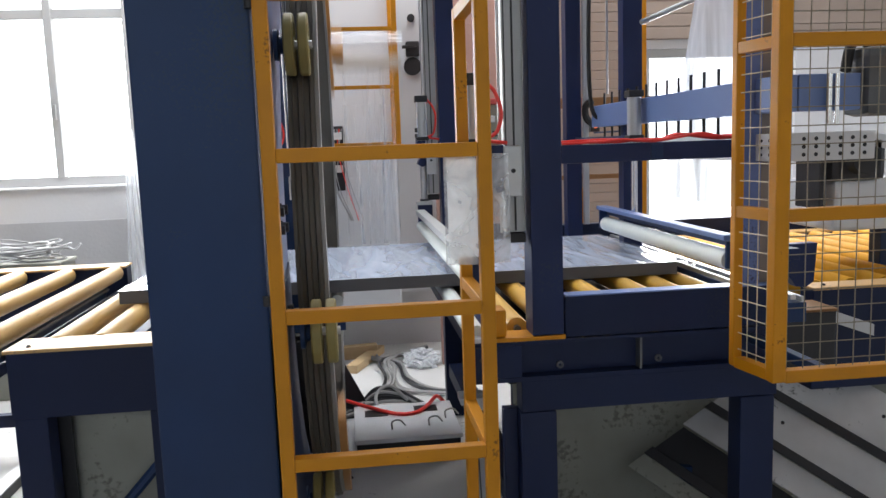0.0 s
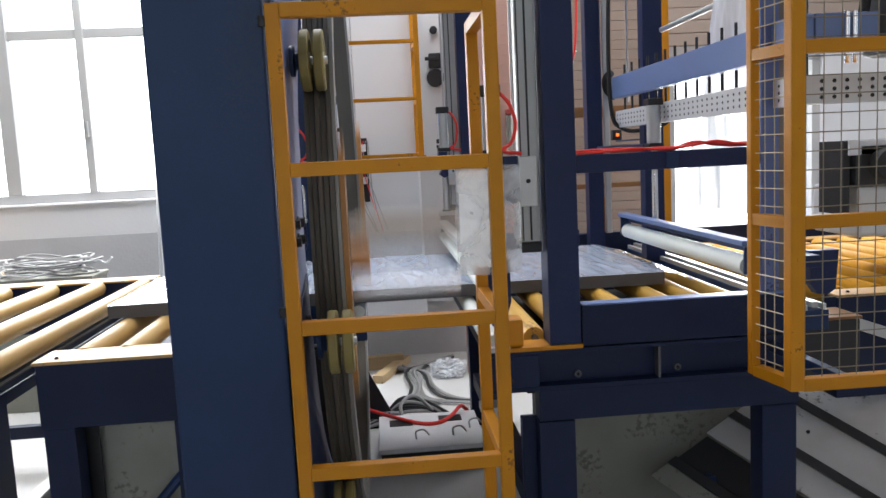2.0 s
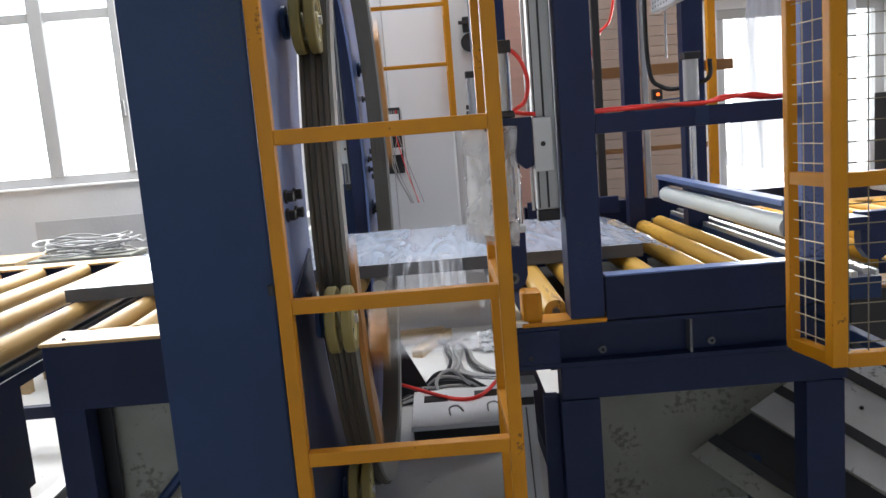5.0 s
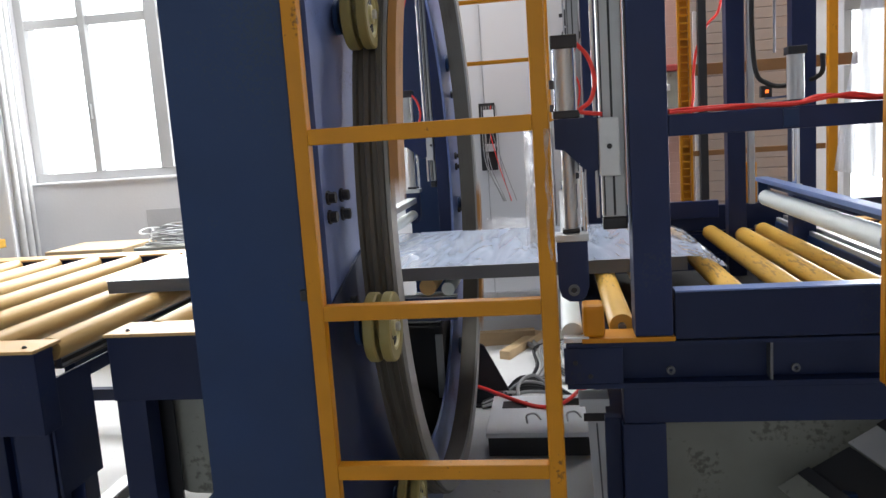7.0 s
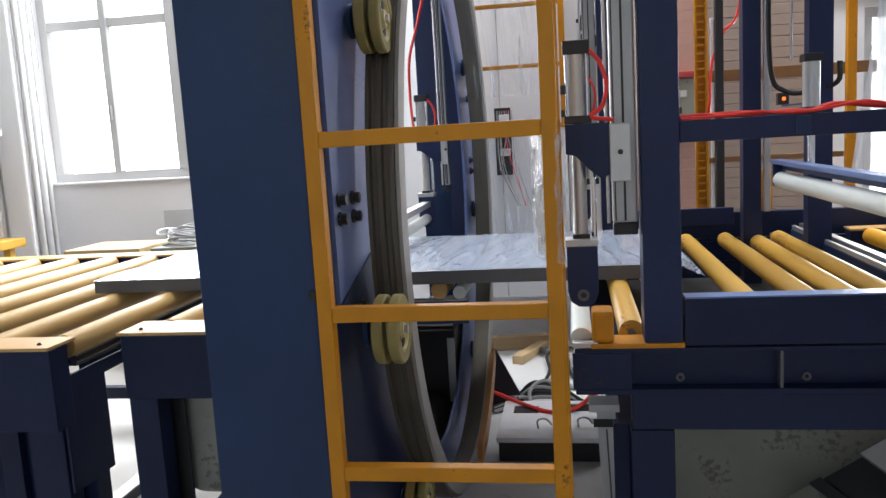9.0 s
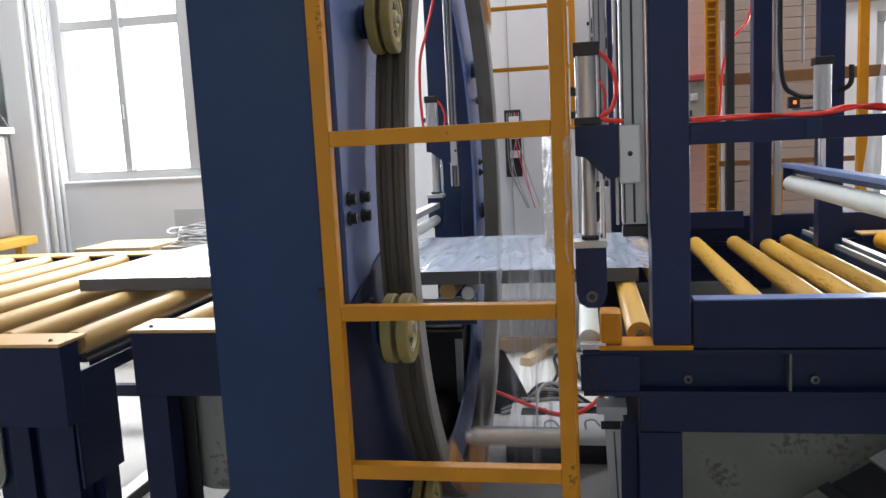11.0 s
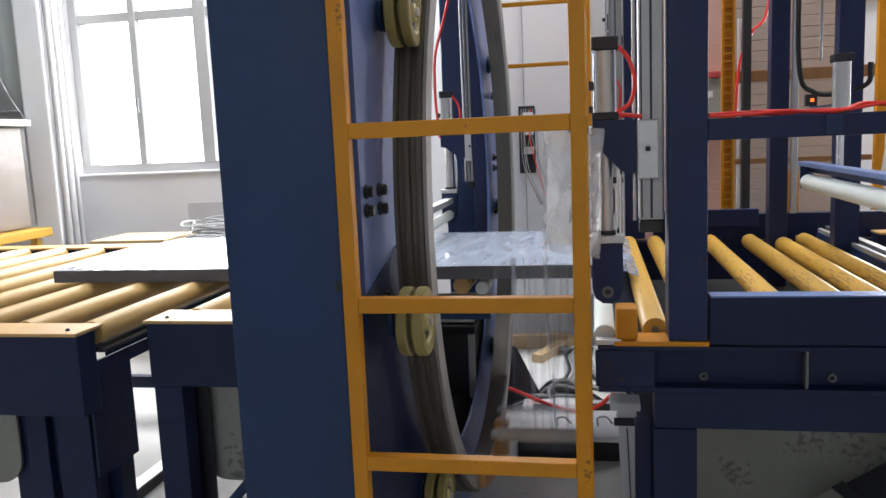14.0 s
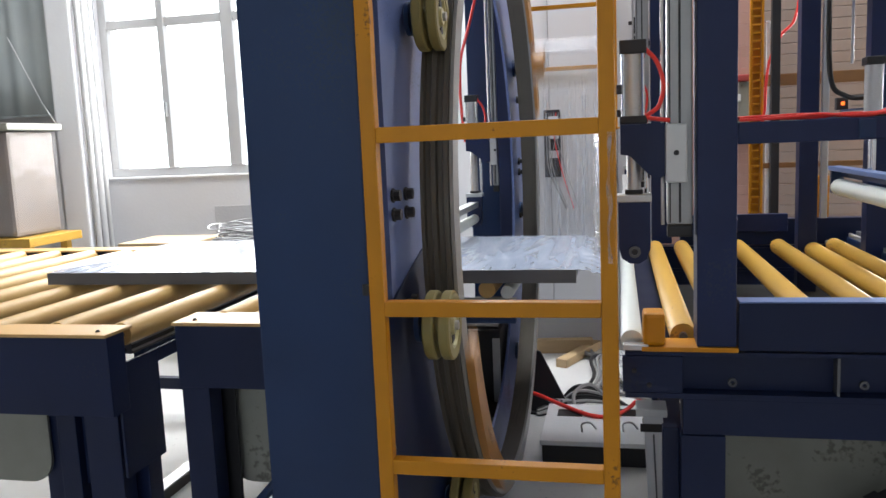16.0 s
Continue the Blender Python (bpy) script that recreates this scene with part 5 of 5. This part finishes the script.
fold = [[cur.verts.new((-5.9 + 1.65 * j / 60, 6.2 + 0.01 * math.sin(j * 0.9) + 0.015 * noise.noise((j * 0.3, i * 0.2, 4)), 1.95 + 3.3 * i / 10)) for j in range(61)] for i in range(11)]
for a, b in zip(fold, fold[1:]):
    for j in range(60):
        cur.faces.new((a[j], a[j + 1], b[j + 1], b[j]))
tarp = thing("hanging_tarp", "grey-green tarpaulin hanging beside the pier", "tarpaulin")
cloth = part("sheet", cur, TEAL, tarp, smooth=True)
cloth.modifiers.new("thick", "SOLIDIFY").thickness = 0.006
hem = [(-5.9 + 1.65 * j / 60, 6.2 + 0.01 * math.sin(j * 0.9) + 0.015 * noise.noise((j * 0.3, 0, 4)), 1.955) for j in range(61)]
part("hem", tube(hem, 0.009, 6), TEAL, tarp, smooth=True)
tagged(part("tarp_rail", tube([(-6.0, 6.2, 5.27), (-4.2, 6.2, 5.27)], 0.02, 10), STEEL, None, smooth=True), "steel rail carrying the tarpaulin", "rail")
tagged(part("pull_cord", tube([(-4.6, 6.1, 2.6), (-4.32, 6.08, 2.05), (-4.2, 6.07, 1.87)], 0.004, 6), PALEWIRE, None, smooth=True), "thin pale cord hanging from the tarpaulin", "cord")
# pale film hanging beside the window
drape = bmesh.new()
folds = [[drape.verts.new((-1.64 + (0.06 + 0.2 * (1 - i / 10)) * (j / 20 - 0.45), 6.3 + 0.012 * math.sin(j * 1.1), 0.002 + 1.798 * i / 10)) for j in range(21)] for i in range(11)]
for a, b in zip(folds, folds[1:]):
    for j in range(20):
        drape.faces.new((a[j], a[j + 1], b[j + 1], b[j]))
tagged(part("hanging_film", drape, CURTAIN, None, smooth=True), "pale plastic film hanging on the wall under the window", "film")
# old plaster below the window
for x0, x1, z0, z1 in ((-3.0, -1.02, 0.0, 1.13),):
    tagged(part("wall_dado", box(x0, x1, WALL_Y - 0.008, WALL_Y - 0.001, z0, z1, 0.002), DADO, None), "old grey plaster band under the window", "wall plaster", kind="structure")
# dark floor duct between the conveyor legs, and a brace
duct = thing("floor_duct", "black cable duct lying on the floor under the conveyor", "cable duct")
part("channel", box(-1.78, -1.7, 3.1, 4.4, 0.0, 0.05, 0.004), BLACK, duct)
part("lid", box(-1.775, -1.705, 3.1, 4.4, 0.0505, 0.056, 0.001), STEEL, duct)
brace = part("diagonal_brace", tube([(-1.0, 2.64, 0.24), (-0.655, 2.64, 0.62)], 0.018, 8), NAVY, out_a)


# ---- what moves ----
def motions():
    # the board creeps through the ring
    creep = ((0, 0), (1.5, -0.11), (3.5, -0.262), (7, -0.54), (10.3, -0.745), (12, -0.85), (14, -0.985), (16, -1.165))
    walk(board, [(t, pose(-0.915 + d, 3.2, 1.04)) for t, d in creep])
    # the ring turns once in 1.46 seconds, its near side going down
    n = 80
    walk(ring, [(16.0 * k / n, pose(0, CY, CZ, 180 + 360 * (16.0 * k / n - 12.2) / 1.459)) for k in range(n + 1)])
    walk(presser_in, [(0, pose(0, 0, 0)), (14.3, pose(0, 0, 0)), (15.0, pose(0, 0, 0.04)), (16, pose(0, 0, 0.125))])
    walk(presser_out, [(0, pose(0, 0, 0)), (16, pose(0, 0, 0))])
    # the sleeve flutters in the draught of the ring
    sway = ((0, 5, 0), (1.5, 0, 0), (2.5, 15, 3), (3.5, 62, 8), (4.5, 40, 2), (6, 66, 4), (7, 70, 2), (8, 48, 5), (9, 66, 0), (10.5, 74, 2), (11.5, 62, 3), (12, 70, 2), (12.5, 8, 4), (13, 70, 2), (13.5, 74, 0), (14, 40, 3), (14.5, 72, 1), (15.5, 62, 2), (16, 76, 1))
    walk(sl, [(t, pose(0.325, 1.99, 1.592, 0, a, -r)) for t, r, a in sway])
    walk(bar2, [(0, pose(0, 0, 0)), (0.5, pose(0, 0, 0.02)), (1.5, pose(0, 0, 0.13)), (3.5, pose(0, 0, 0.385)), (5, pose(0, 0, 0.55)), (7, pose(0, 0, 0.65)), (16, pose(0, 0, 0.65))])
    walk(comb, [(0, pose(0, 0, 0.004)), (0.5, pose(0, 0, 0.022)), (1.5, pose(0, 0, 0.13)), (3.5, pose(0, 0, 0.385)), (5, pose(0, 0, 0.55)), (7, pose(0, 0, 0.65)), (16, pose(0, 0, 0.65))])
    walk(nip, [(0, pose(0, 0, -0.025)), (6.5, pose(0, 0, -0.01)), (7.0, pose(0, 0, 0.0)), (7.5, pose(0, 0, 0.068)), (8.0, pose(0, 0, 0.106)), (16, pose(0, 0, 0.101))])
    # the film runs taut from the last board edge that it passed to the roll
    corners = [Vector((y, z)) for y, z in ((3.19, 1.05), (4.265, 1.05), (4.265, 1.1), (3.19, 1.1))]
    rows = [[], []]
    turn = None
    for k in range(641):
        t = 0.025 * k
        a = radians(174 + 360 * (t - 12.2) / 1.459)
        p = Vector((CY + RC * math.cos(a), CZ + RC * math.sin(a)))
        e = next(c for c in corners if all((p - c).x * (o - c).y - (p - c).y * (o - c).x > -1e-9 for o in corners))
        d = p - e
        ang = math.degrees(math.atan2(d.y, d.x))
        turn = ang if turn is None else turn + (ang - turn + 180) % 360 - 180
        d.normalize()
        reach = (p - e).length
        for i, start in enumerate((0.0, reach - WEB_LONG)):
            q = e + d * start
            rows[i].append((t, pose(0, q.x, q.y, turn, 0, 0)))
    for ob, keys in zip(WEBS, rows):
        walk(ob, keys)
    # the rollers turn with the board
    for ro, r in ROLLERS:
        m = ro.matrix_basis.copy()
        walk(ro, [(0.5 * k, m @ pose(0, 0, 0, 0, -math.degrees(0.036 * k / r), 0)) for k in range(33)])


motions()
